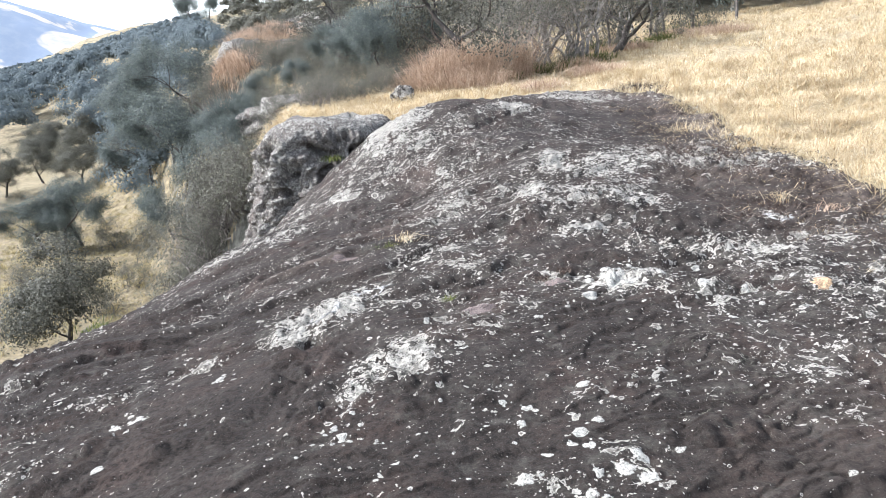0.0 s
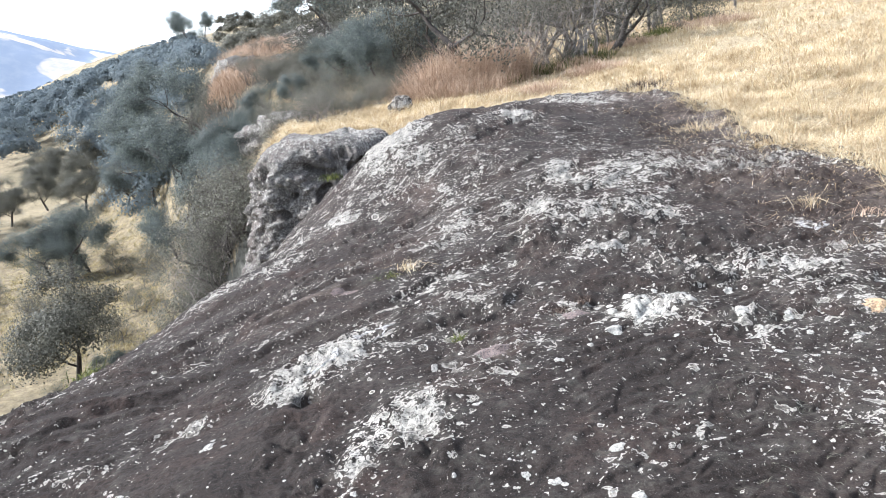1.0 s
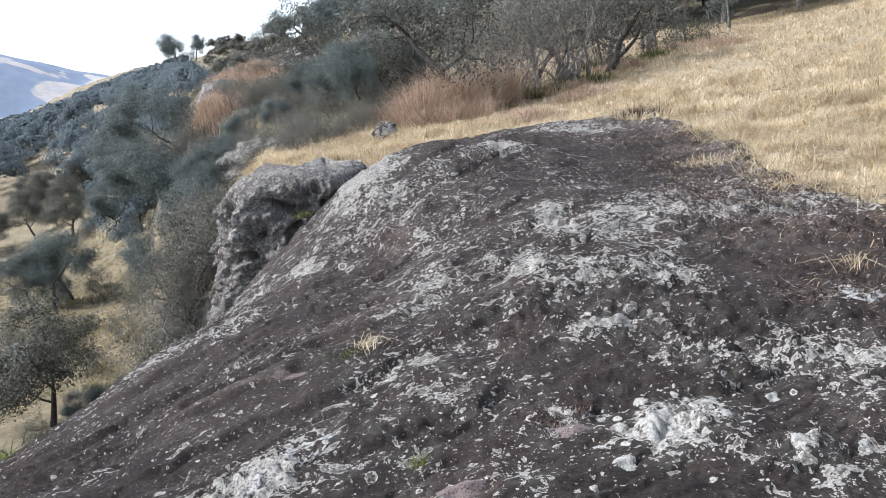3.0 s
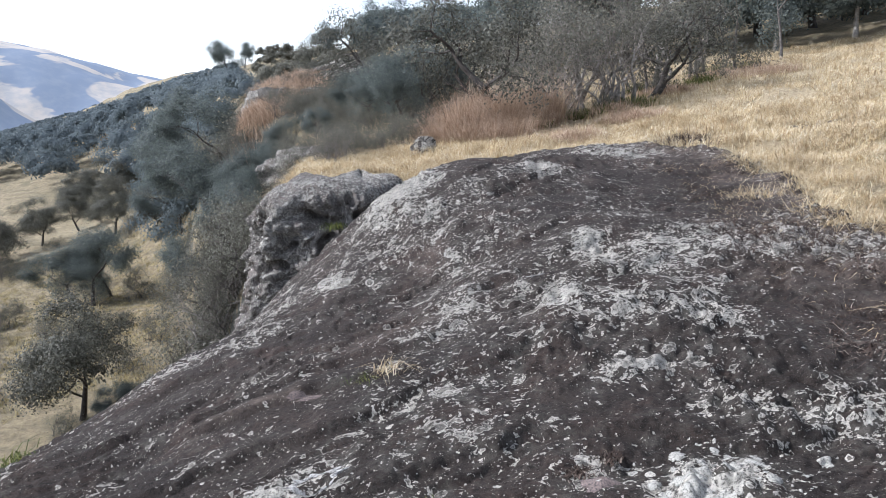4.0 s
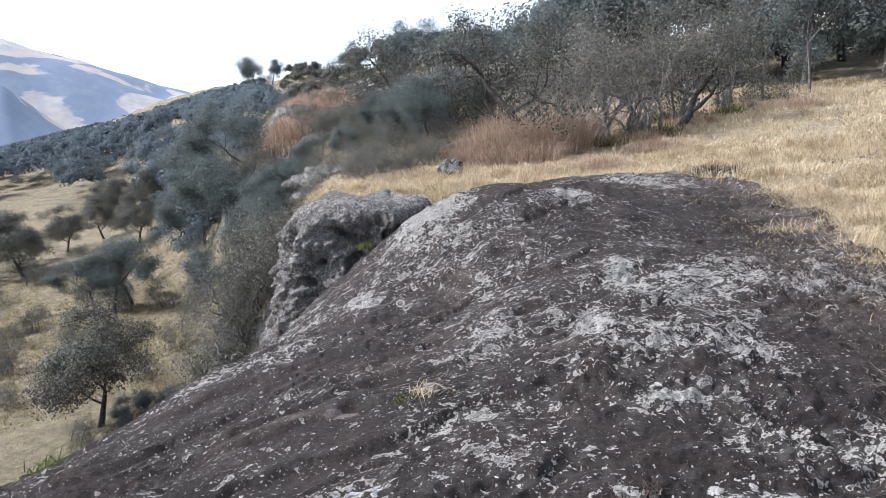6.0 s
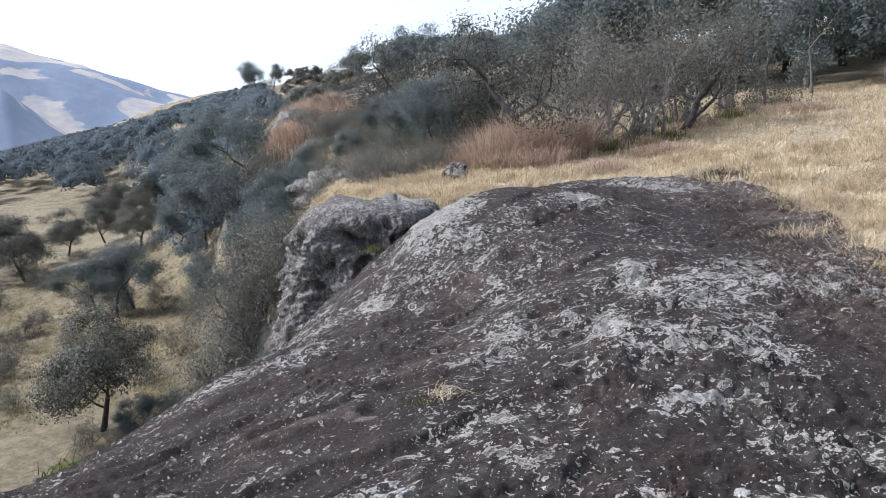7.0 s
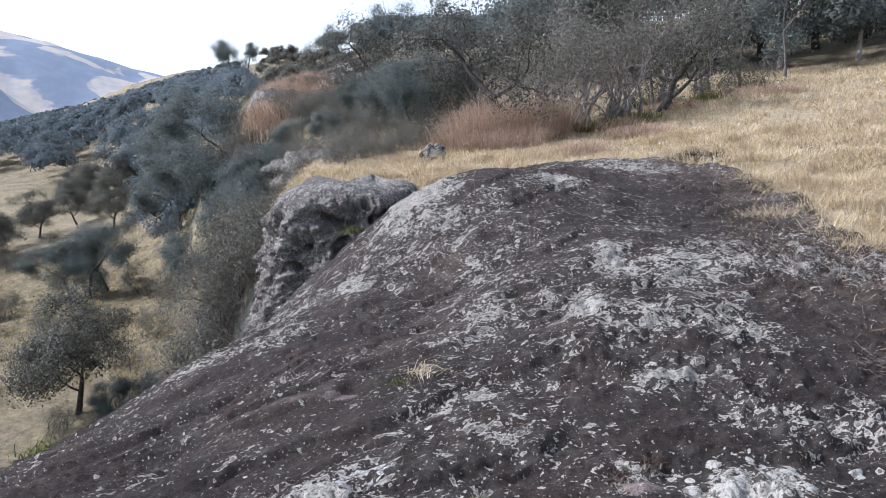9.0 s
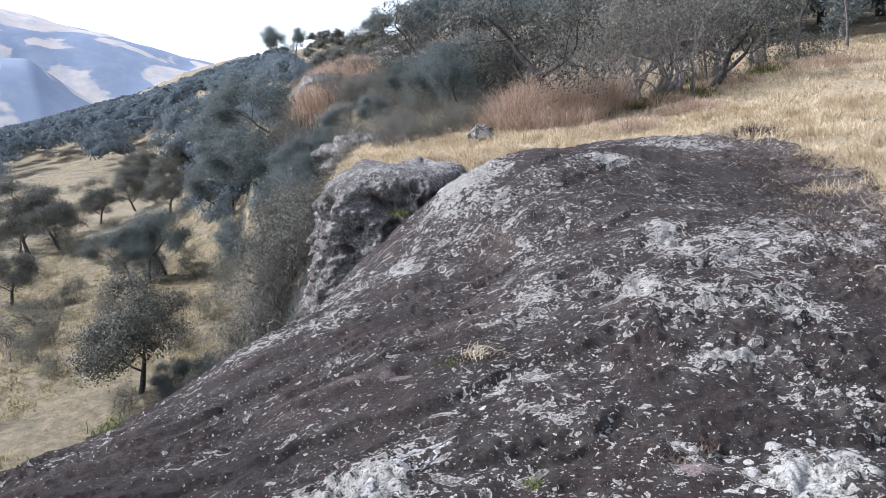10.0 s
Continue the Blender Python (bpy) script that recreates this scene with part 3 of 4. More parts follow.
P, N, W, LX = crag_sheet(340, 50, 220)
X, Y, Z = P[..., 0], P[..., 1], P[..., 2]
face = sstep(0.05, 0.4, W)
shape = 0.24 * fbm(X * 0.8, Y * 0.8, Z * 0.55, octaves=2, seed=61) * (0.4 + 0.6 * face)
shape = shape - 0.38 * np.exp(-((LX + 3.42 + 0.10 * W + 0.05 * np.sin(W * 4)) / 0.12) ** 2) * sstep(0.15, 0.5, W) * sstep(2.6, 1.2, W)      # the dark cleft
shape = shape + 0.16 * np.exp(-((LX + 3.12 + 0.13 * W) / 0.15) ** 2) * sstep(0.2, 0.6, W)                                                    # the rib beside it
shape = shape - 0.24 * np.exp(-((W - 0.52 - 0.1 * np.sin(LX * 5)) / 0.09) ** 2) * sstep(-3.05, -2.8, LX) * (0.35 + sstep(-0.05, 0.2, fbm(X * 3.3, Y * 3.3, octaves=2, seed=68)))   # pits under the brow
shape = shape + 0.20 * np.exp(-((LX + 1.95) / 0.27) ** 2 - ((W - 0.78) / 0.17) ** 2)                                                         # a boulder-like lobe
shape = shape - 0.22 * np.exp(-((LX + 1.55) / 0.13) ** 2) * sstep(0.05, 0.3, W)
ridge = np.abs(fbm(X * 1.6 + 0.5 * Z, Y * 1.6, Z * 0.9, octaves=3, seed=64))
shape = shape + face * (0.42 * ridge - 0.12 + 0.22 * np.abs(fbm(X * 3.6, Y * 3.6, Z * 3.0, octaves=3, seed=67)))
holes = sstep(0.20, 0.32, fbm(X * 3.0, Y * 3.0, Z * 3.0, octaves=2, seed=69)) * face
shape = shape - 0.16 * holes + (0.09 * fbm(X * 9, Y * 9, Z * 9, octaves=4, seed=65, gain=0.65) + 0.05 * np.abs(fbm(X * 13, Y * 13, Z * 13, octaves=2, seed=73))) * (0.4 + 0.6 * face)
P = P + N * shape[..., None]
crust = 0.18 + 0.45 * (1 - face) * sstep(-3.9, -2.6, LX) + 0.7 * fbm(X * 1.3, Y * 1.3, Z * 1.3, octaves=3, seed=66) - 0.7 * holes - 0.4 * sstep(0.05, 0.3, -shape)
crag = mesh_object("rock_crag", P.reshape(-1, 3), sheet_faces(340, 270), CRAG, attributes={"crust": crust, "brown": 0.35 * sstep(1.2, 2.4, W) * sstep(-0.1, 0.3, fbm(X * 2, Y * 2, Z * 2, octaves=2, seed=70))})
tagged(crag, "lumpy grey rock crag with steep pitted face", "rock", kind="structure")


# ---- plants ----
def blades(pos, rng, height, width, lean, bend=0.5, az=None):
    """Thin bent blades at pos (n x 3); heights and widths are arrays or numbers."""
    n = len(pos)
    h, w = np.broadcast_to(height, n), np.broadcast_to(width, n)
    az = rng.uniform(0, 2 * np.pi, n) if az is None else az
    out = np.stack([np.cos(az), np.sin(az), np.zeros(n)], -1)
    tilt = rng.uniform(0.1, 1.0, n)[:, None] * lean
    side = np.stack([-np.sin(az + rng.normal(0, 0.7, n)), np.cos(az), np.zeros(n)], -1) * w[:, None] * 0.5
    up = np.array([0, 0, 1.0])
    mid = pos + (up * 0.6 + out * tilt * 0.45) * h[:, None]
    tip = pos + (up * (1 - bend * tilt) + out * tilt * (1 + bend)) * h[:, None]
    co = np.stack([pos - side, pos + side, mid + side * 0.8, mid - side * 0.8, tip], 1).reshape(-1, 3)
    b = np.arange(n)[:, None] * 5
    return co, [b + np.array([[0, 1, 2, 3]]), b + np.array([[3, 2, 4]])]


def join(chunks):
    co, q, t, base = [], [], [], 0
    for c, (fq, ft) in chunks:
        co.append(c), q.append(fq + base), t.append(ft + base)
        base += len(c)
    return np.concatenate(co), [np.concatenate(q), np.concatenate(t)]


def tufts(rng, centres, per, radius, height, width, lean, surface, clump=0.5):
    """Blades gathered in tussocks at centres (n x 2), leaning outwards and shorter at the rim."""
    n = len(centres)
    size = rng.uniform(1 - clump, 1 + clump, n)
    off = rng.normal(0, 1, (n * per, 2))
    p = np.repeat(centres, per, 0) + off * np.repeat(size, per)[:, None] * radius
    z = surface(p[:, 0], p[:, 1]) - 0.02
    far = np.hypot(off[:, 0], off[:, 1])
    h = height * np.repeat(size, per) * rng.uniform(0.5, 1.15, n * per) * (1.2 - 0.25 * np.clip(far, 0, 2))
    return blades(np.column_stack([p, z]), rng, h, width * rng.uniform(0.6, 1.4, n * per), lean, 0.5, np.arctan2(off[:, 1], off[:, 0]) + rng.normal(0, 0.9, n * per))


def top_z(x, y):
    """Rock or soil, whichever lies higher."""
    return np.maximum(ground_z(x, y), dome_z(x, y))


rng = np.random.default_rng(7)


def scatter(n, x0, x1, y0, y1, keep):
    p = np.column_stack([rng.uniform(x0, x1, n), rng.uniform(y0, y1, n)])
    return p[keep(p[:, 0], p[:, 1])]


def bench_only(x, y):
    return (rock_margin(x, y) > 0.28 + 0.5 * fbm(x * 1.5, y * 1.5, octaves=2, seed=13)) & (x > land_edge(y) - 1.3) & (np.abs(np.degrees(np.arctan2(x - 0.1, y - 0.7))) < 46)


def straw_only(x, y):
    return bench_only(x, y) & (((x - 0.26) / 1.6) ** 2 + ((y - 23.7) / 2.0) ** 2 > 1) & (((x - 1.2) / 1.6) ** 2 + ((y - 25.0) / 2.2) ** 2 > 1)


def tussocky(x, y):
    return fbm(x * 1.1, y * 1.1, octaves=3, seed=17) + 0.25 * fbm(x * 4, y * 4, octaves=1, seed=18) > -0.38


c1 = np.concatenate([scatter(5200, 3.4, 14, 3, 14, lambda x, y: bench_only(x, y) & tussocky(x, y)), scatter(6800, -6, 16, 14, 23, lambda x, y: bench_only(x, y) & tussocky(x, y))])
c2 = scatter(8600, -9, 30, 20, 46, lambda x, y: straw_only(x, y) & tussocky(x, y))
c6 = scatter(1500, -34, 2, 46, 130, lambda x, y: (x > land_edge(y)) & (np.degrees(np.arctan2(x, y)) < -5))
near = c1[:, 1] < 14
co, fc = join([tufts(rng, c1[near], 44, 0.08, 0.15, 0.006, 1.9, top_z, 0.85), tufts(rng, c1[~near], 29, 0.11, 0.20, 0.011, 1.9, top_z, 0.85), tufts(rng, c2, 15, 0.17, 0.23, 0.018, 1.8, ground_z, 0.8), tufts(rng, c6, 14, 0.3, 0.45, 0.05, 1.6, ground_z, 0.7)])
tagged(mesh_object("dry_grass", co, fc, STRAW, smooth=False), "thick dry straw-coloured grass covering the slope", "grass", kind="stuff")


v_az, v_d = rng.uniform(-46, -18, 5200), 20 + 65 * rng.uniform(0, 1, 5200) ** 0.8
c5 = np.column_stack([CX + v_d * np.sin(np.radians(v_az)), CY + v_d * np.cos(np.radians(v_az))])
c5 = c5[(ground_z(c5[:, 0], c5[:, 1]) < -4) & (fbm(c5[:, 0] * 0.1, c5[:, 1] * 0.1, octaves=3, seed=14) > -0.15)]
co, fc = tufts(rng, c5, 12, 0.16, 0.3, 0.035, 1.7, ground_z)
tagged(mesh_object("valley_grass", co, fc, VALLEY_STRAW, smooth=False), "short dry olive-tan tussocks on the valley slope", "grass", kind="stuff")


def grow(rng, p, d, length, radius, depth, paths, tips, wander, fork, droop, spread):
    n = max(3, int(5 - depth * 0.5))
    pts, rads = [p], [radius]
    step = length / n
    for i in range(n):
        d = d + rng.normal(0, wander, 3)
        d[2] += droop
        d /= np.linalg.norm(d)
        p = p + d * step
        pts.append(p)
        rads.append(radius * (1 - 0.45 * (i + 1) / n))
    paths.append((np.array(pts), np.array(rads)))
    if depth == 0:
        tips.append(p)
        tips.append(pts[-2])
        return
    k = fork if depth > 1 else fork + 1
    for c in range(k):
        az = rng.uniform(0, 2 * np.pi)
        side = np.cross(d, [math.cos(az), math.sin(az), 0.3])
        side /= np.linalg.norm(side) + 1e-9
        nd = d * (1 - spread * 0.6) + side * spread * rng.uniform(0.6, 1.2)
        nd /= np.linalg.norm(nd)
        at = pts[-1] if c == 0 else pts[rng.integers(max(1, len(pts) // 2), len(pts))]
        grow(rng, at, nd, length * rng.uniform(0.62, 0.85), rads[-1] * (0.85 if c == 0 else 0.65), depth - 1, paths, tips, wander, fork, droop, spread)


def leaf_cloud(rng, tips, per, spread, size, heart=None, flat=0.7, loose=0.55):
    """Leaves round tips; they tend to face away from the heart of their clump."""
    tips = np.asarray(tips)
    n = len(tips) * per
    off = rng.normal(0, 1, (n, 3)) * spread * np.array([1, 1, flat])
    c = np.repeat(tips, per, 0) + off
    out = off / (np.linalg.norm(off, axis=1, keepdims=True) + 1e-9)
    if heart is not None:
        far = c - heart
        out = out * 0.6 + far / (np.linalg.norm(far, axis=1, keepdims=True) + 1e-9)
    face = out + rng.normal(0, loose, (n, 3)) + np.array([0, 0, 0.25])
    face /= np.linalg.norm(face, axis=1, keepdims=True) + 1e-9
    u = np.cross(face, rng.normal(0, 1, (n, 3)))
    u /= np.linalg.norm(u, axis=1, keepdims=True) + 1e-9
    v = np.cross(face, u)
    s = (np.broadcast_to(size, n) * rng.uniform(0.6, 1.4, n))[:, None]
    co = np.stack([c - u * s, c + v * s * 0.5, c + u * s, c - v * s * 0.5], 1).reshape(-1, 3)
    return co, np.arange(n * 4).reshape(-1, 4)


def tree(name, seed, height, trunk, lean, depth, fork, spread, wander, per, puff, leaf, bark, leaves, stems=1, droop=0.02, share=0.42, label="", category="tree", squash=1.0, leaf_from=0.0, sides=5):
    """A thing of trunk and crown, standing at the origin."""
    r = np.random.default_rng(seed)
    paths, tips = [], []
    for s in range(stems):
        az = r.uniform(0, 2 * np.pi)
        off = 0 if stems == 1 else 0.28
        d = np.array([lean[0] + off * 1.6 * math.cos(az), lean[1] + off * 1.6 * math.sin(az), 1.0])
        grow(r, np.array([off * math.cos(az), off * math.sin(az), -0.3]), d / np.linalg.norm(d), height * share * r.uniform(0.85, 1.1), trunk, depth, paths, tips, wander, fork, droop, spread)
    co, f = tubes(paths, sides)
    tips = np.array(tips)
    k = height / max(co[:, 2].max(), 0.1)
    for arr in (co, tips):
        arr[:, 2] = np.where(arr[:, 2] > 0, arr[:, 2] * k, arr[:, 2])
        arr[:, :2] *= squash
    ob = new(name)
    mesh_object("trunk", co, f, bark, ob)
    if per:
        lc, lf = leaf_cloud(r, tips[tips[:, 2] > leaf_from * height], per, puff, leaf, heart=np.array([tips[:, 0].mean(), tips[:, 1].mean(), height * 0.5]))
        mesh_object("crown", lc, lf, leaves, ob, smooth=False)
    return tagged(ob, label, category)


def spot(az, d, dz=0.0):
    """A place on the ground by bearing and distance from the rock's middle."""
    x, y = CX + d * math.sin(radians(az)), CY + 0.8 + d * math.cos(radians(az))
    return x, y, float(ground_z(np.array([x]), np.array([y]))[0]) + dz


def plant(ob, az, d, turn=0.0, size=1.0, dz=0.0, first=False):
    m = pose(*spot(az, d, dz), 0, 0, turn) @ Matrix.Scale(size, 4)
    if first:
        ob.matrix_basis = m
        return ob
    c = copy_thing(ob, pose(*spot(az, d, dz), 0, 0, turn))
    c.scale = (size, size, size)
    return c


valley_tree = tree("valley_tree", 11, 5.6, 0.17, (0.12, 0), 4, 3, 0.75, 0.16, 105, 0.34, 0.058, BARK_DARK, LEAF, leaf_from=0.36, label="spreading dark-crowned tree on the dry valley slope", squash=0.98, share=0.4)
tagged(valley_tree, group="trees on the valley slope")
plant(valley_tree, -33.6, 35.5, 20, 1.05, first=True)
dense_tree = tree("dense_tree", 12, 7.0, 0.2, (0, 0), 4, 3, 0.7, 0.15, 90, 0.5, 0.09, BARK_DARK, LEAF_DARK, label="dense dark green tree with a rounded crown", squash=1.4, share=0.34)
tagged(dense_tree, group="trees of the wood")
plant(dense_tree, 27.0, 70, 0, 1.3, first=True)
gully_tree = tree("gully_tree", 22, 7.0, 0.17, (0.05, 0), 4, 3, 0.72, 0.16, 105, 0.42, 0.066, BARK_DARK, LEAF_DARK, label="dense green tree growing in the gully", squash=1.3, share=0.34)
tagged(gully_tree, group="trees in the gully")
plant(gully_tree, -21.6, 46, 60, 0.8, first=True)
for az, d, turn, size in [(-19.2, 40, 200, 0.6), (-20.4, 56, 90, 0.9), (-23.8, 44, 40, 0.5), (-22.2, 54, 200, 0.7), (-24.3, 70, 120, 0.85), (-22.4, 64, 90, 0.9), (-30.0, 64, 10, 0.72), (-32.6, 65, 100, 0.66), (-31.3, 61, 250, 0.85), (-30.6, 33.5, 0, 0.24), (-29.8, 31.5, 80, 0.22), (-31.4, 34.5, 160, 0.26), (-28.9, 33, 220, 0.3)]:
    plant(gully_tree, az, d, turn, size)
twig_tree = tree("twiggy_tree", 13, 5.0, 0.09, (0, 0.1), 5, 3, 0.75, 0.3, 1, 0.2, 0.05, BARK_TWIG, LEAF_GREY, stems=4, sides=4, leaf_from=0.45, label="grey twisted many-stemmed tree with sparse leaves", share=0.3, squash=1.1)
tagged(twig_tree, group="twiggy trees of the thicket")
plant(twig_tree, 9.0, 28, 0, 1.0, first=True)
for az, d, turn, size in [(-33.8, 95, 50, 1.0), (-36.8, 92, 130, 0.85), (-31.2, 100, 200, 1.0), (-40.5, 62, 80, 0.9), (-39.2, 90, 10, 0.9), (-29.0, 108, 77, 0.8), (-26.2, 78, 77, 0.9)]:
    plant(valley_tree, az, d, turn, size)
for az, d, turn, size in [(-24.0, 84, 150, 1.1), (-23, 95, 20, 1.2), (-25, 104, 60, 1.0), 
                          (-8.0, 90, 0, 1.0), (-5.5, 82, 90, 1.0), (-3, 76, 30, 1.0), (-0.5, 72, 200, 0.8), (2.0, 66, 140, 0.8), (5, 60, 20, 1.2), (8.5, 60, 70, 1.35), (11.5, 58, 170, 1.4), (14, 62, 240, 1.5), (17.5, 60, 110, 1.5), (20.5, 64, 35, 1.5),
                          (24, 66, 90, 1.3), (30, 62, 10, 1.3), (35, 60, 60, 1.3)]:
    plant(dense_tree, az, d, turn, size)
for az, d, turn, size in [(6.2, 28.5, 60, 0.95), (11.2, 28, 150, 1.0), (3.8, 30, 220, 0.9), (7.2, 26.8, 250, 0.7), (5.2, 27.2, 10, 0.75), (9.8, 27.4, 310, 0.7), (8.2, 33, 300, 1.2), (12.5, 34, 20, 1.2), (5.0, 36, 100, 1.2), (-24.2, 25, 40, 0.75), (-22.6, 27, 140, 0.8), (15.5, 38, 10, 1.2), (1.0, 34, 80, 0.75),
                          (-21.2, 29, 70, 0.8), (-20.4, 25, 10, 0.6), (-22.3, 33, 200, 0.8), (-23.4, 37, 120, 0.8), (-25.8, 31, 10, 0.8), (-11.5, 20.5, 0, 0.28), (-12.6, 21, 90, 0.25), (-10.2, 22, 200, 0.25), (-7.5, 40, 20, 0.9)]:
    plant(twig_tree, az, d, turn, size)
for az, d, turn, size in [(-5.6, 27, 20, 0.40), (-4.2, 28.5, 130, 0.44), (-6.8, 30, 250, 0.40), (-3.0, 30.5, 10, 0.46), (-8.4, 33, 70, 0.36), (-13.0, 30, 160, 0.22), (-14.6, 33, 300, 0.26), (-16.2, 36, 40, 0.3),
                          (-17.6, 30, 10, 0.42), (-18.8, 33, 120, 0.55), (-19.6, 30, 240, 0.45), (-17.2, 36, 300, 0.5)]:
    plant(gully_tree, az, d, turn, size)
leaning_tree = tree("leaning_tree", 14, 4.6, 0.21, (-0.95, 0.2), 4, 3, 0.75, 0.17, 34, 0.28, 0.055, BARK_DARK, LEAF, label="dark tree leaning out over rusty grass", share=0.4, squash=1.2)
tagged(leaning_tree, group="leaning trees")
plant(leaning_tree, 3.4, 25, 0, 1.0, first=True)
plant(leaning_tree, -6.0, 42, 20, 1.15)
plant(leaning_tree, -1.5, 36, 190, 0.85)
tall_tree = tree("pale_barked_tree", 15, 9.0, 0.2, (0.25, 0), 4, 3, 0.6, 0.13, 70, 0.4, 0.075, BARK_PALE, LEAF_DARK, label="tall pale-barked tree at the wood's edge", share=0.42)
tagged(tall_tree, group="pale-barked trees")
plant(tall_tree, 21.6, 50, 0, 1.0, first=True)
plant(tall_tree, 26.5, 50, 120, 0.9)
sapling = tree("slender_tree", 16, 6.0, 0.09, (0, 0), 3, 2, 0.5, 0.08, 10, 0.3, 0.09, BARK, LEAF_GREY, label="slender grey tree with a straight bare trunk", share=0.6)
tagged(sapling, group="slender trees")
plant(sapling, 15.9, 36, 0, 1.0, first=True)
for az, d, turn, size in [(17.0, 37, 100, 0.9), (12.9, 31, 40, 0.8), (19.0, 39, 200, 0.95), (22, 42, 20, 1.0)]:
    plant(sapling, az, d, turn, size)
bush = tree("bush", 17, 1.5, 0.03, (0, 0), 2, 4, 0.85, 0.22, 22, 0.15, 0.028, BARK, LEAF_GREY, stems=6, label="low grey-green scrubby bush", category="bush", share=0.35, squash=1.5, sides=3)
tagged(bush, group="scrub bushes")
plant(bush, -29, 31, 0, 1.2, first=True)
for az, d, turn, size in [(-29.6, 28, 140, 1.0), (-28.2, 32, 200, 1.3), (-27.5, 29, 40, 1.0), (-31, 33, 80, 1.0), (-26, 31, 10, 1.0), (-35, 34, 20, 0.8), (-17, 24, 0, 0.6), (-15, 27, 60, 0.7), (-13, 25, 100, 0.6), (-11, 27, 10, 0.7), (-9, 24, 200, 0.55), (-7, 26, 20, 0.7), (-5, 24, 70, 0.65), (-3.2, 27, 130, 0.8), (-13, 34, 10, 0.8), (-9.5, 36, 55, 0.9), (-6, 33, 15, 1.0),
                          (-4.2, 30, 15, 1.2), (-2.4, 31, 80, 1.2), (4.5, 26, 30, 0.5), (6.5, 26.5, 90, 0.55), (10, 27, 130, 0.5), (13, 32, 20, 0.7), (17, 34, 70, 0.8), (19.5, 38, 30, 1.1), (-15.5, 21.5, 30, 0.5), (-14, 22.5, 80, 0.6), (-12.2, 21.5, 10, 0.5), (-11, 23, 140, 0.6), (-9.6, 21.5, 60, 0.5), (-8.2, 22.5, 20, 0.6), (-7, 21.5, 110, 0.5), (-5.8, 22.5, 220, 0.6), (-4.6, 23.5, 70, 0.65), (-10.5, 25, 0, 0.7), (-8, 29, 90, 0.9), (-12, 30, 30, 0.8), (-14.5, 29, 70, 0.7), (-15.5, 38, 10, 0.9), (-17.3, 39, 0, 1.3), (-18.0, 41, 80, 1.4), (-16.6, 37.5, 40, 1.2), (-19.0, 42, 120, 1.5), (-17.0, 35, 200, 1.1), (-18.5, 34, 20, 1.3), (-20.3, 27, 70, 1.2), (-21.6, 29, 20, 1.3), (-22.5, 23, 20, 1.1), (-21.2, 21, 120, 1.0), (-15.2, 60, 0, 0.9), (-13.6, 64, 40, 1.0), (-11.0, 60, 80, 1.1), (-9.2, 62, 120, 1.2), (-7.6, 56, 160, 1.2), (-12.2, 84, 30, 1.3), (-14.4, 92, 70, 1.1), (-10.4, 74, 20, 1.4), (-8.6, 70, 60, 1.4), (-11.8, 44, 10, 0.7), (-10.6, 46, 150, 0.6), (-9.0, 49, 200, 0.7), (-13.8, 70, 10, 0.8), (-15.0, 105, 10, 1.2), (-14.0, 118, 10, 1.0), (-37, 60, 10, 1.2), (-33, 70, 10, 1.0), (-28, 60, 80, 1.3), (-26, 52, 30, 1.2), (-39, 48, 20, 1.0), (-36, 78, 60, 1.3), (-30, 82, 100, 1.4)]:
    plant(bush, az, d, turn, size)


scrub = np.random.default_rng(91)
for lo, hi, near_d, far_d, n, small, large in [(-23.5, -17.3, 19, 33, 26, 0.8, 1.5), (-15.5, -5.0, 33, 47, 40, 0.55, 1.1), (-16.5, -6.0, 48, 70, 30, 0.5, 1.0), (-41, -24, 40, 130, 38, 0.6, 1.6), (-31, -25, 28, 34, 10, 0.7, 1.2)]:
    for i in range(n):
        plant(bush, scrub.uniform(lo, hi), scrub.uniform(near_d, far_d), scrub.uniform(0, 360), scrub.uniform(small, large))
for i in range(9):
    plant(valley_tree, scrub.uniform(-41, -25), scrub.uniform(70, 140), scrub.uniform(0, 360), scrub.uniform(0.8, 1.5))
for i in range(8):
    plant(twig_tree, scrub.uniform(-23.5, -18.5), scrub.uniform(20, 30), scrub.uniform(0, 360), scrub.uniform(0.45, 0.7))


def woods(name, places, rng, leaves, label, grain=0.0019, category="forest", pack=0.27):
    """Many far trees: rounded crowns of leaf clumps, finer where nearer."""
    cos, fs, tones, base, stood = [], [], [], 0, []
    for x, y, z, h in places:
        if any((x - a) ** 2 + (y - b) ** 2 < (pack * (h + c)) ** 2 for a, b, c in stood):
            continue
        stood.append((x, y, h))
        d = math.hypot(x, y)
        size = grain * d
        lumps = rng.integers(10, 17)
        dirs = rng.normal(0, 1, (lumps, 3))
        dirs /= np.linalg.norm(dirs, axis=1, keepdims=True)
        dirs[:, 2] = np.abs(dirs[:, 2]) * 1.0 - 0.3
        wide = rng.uniform(0.34, 0.5)
        heart = np.array([x, y, z + h * 0.5])
        cc = heart + dirs * np.array([wide, wide, 0.36]) * h * rng.uniform(0.55, 1.0, (lumps, 1))
        per = int(np.clip(1.6 * h * h / (size * size) / lumps, 18, 95))
        lc, lf = leaf_cloud(rng, cc, per, 0.075 * h, size, heart=heart, loose=0.2)
        cos.append(lc), fs.append(lf + base), tones.append(np.full(len(lc), rng.uniform(0, 1) ** 1.6 * 0.42))
        base += len(lc)
    return tagged(mesh_object(name, np.concatenate(cos), np.concatenate(fs), leaves, smooth=False, attributes={"tone": np.concatenate(tones)}), label, category, kind="stuff")


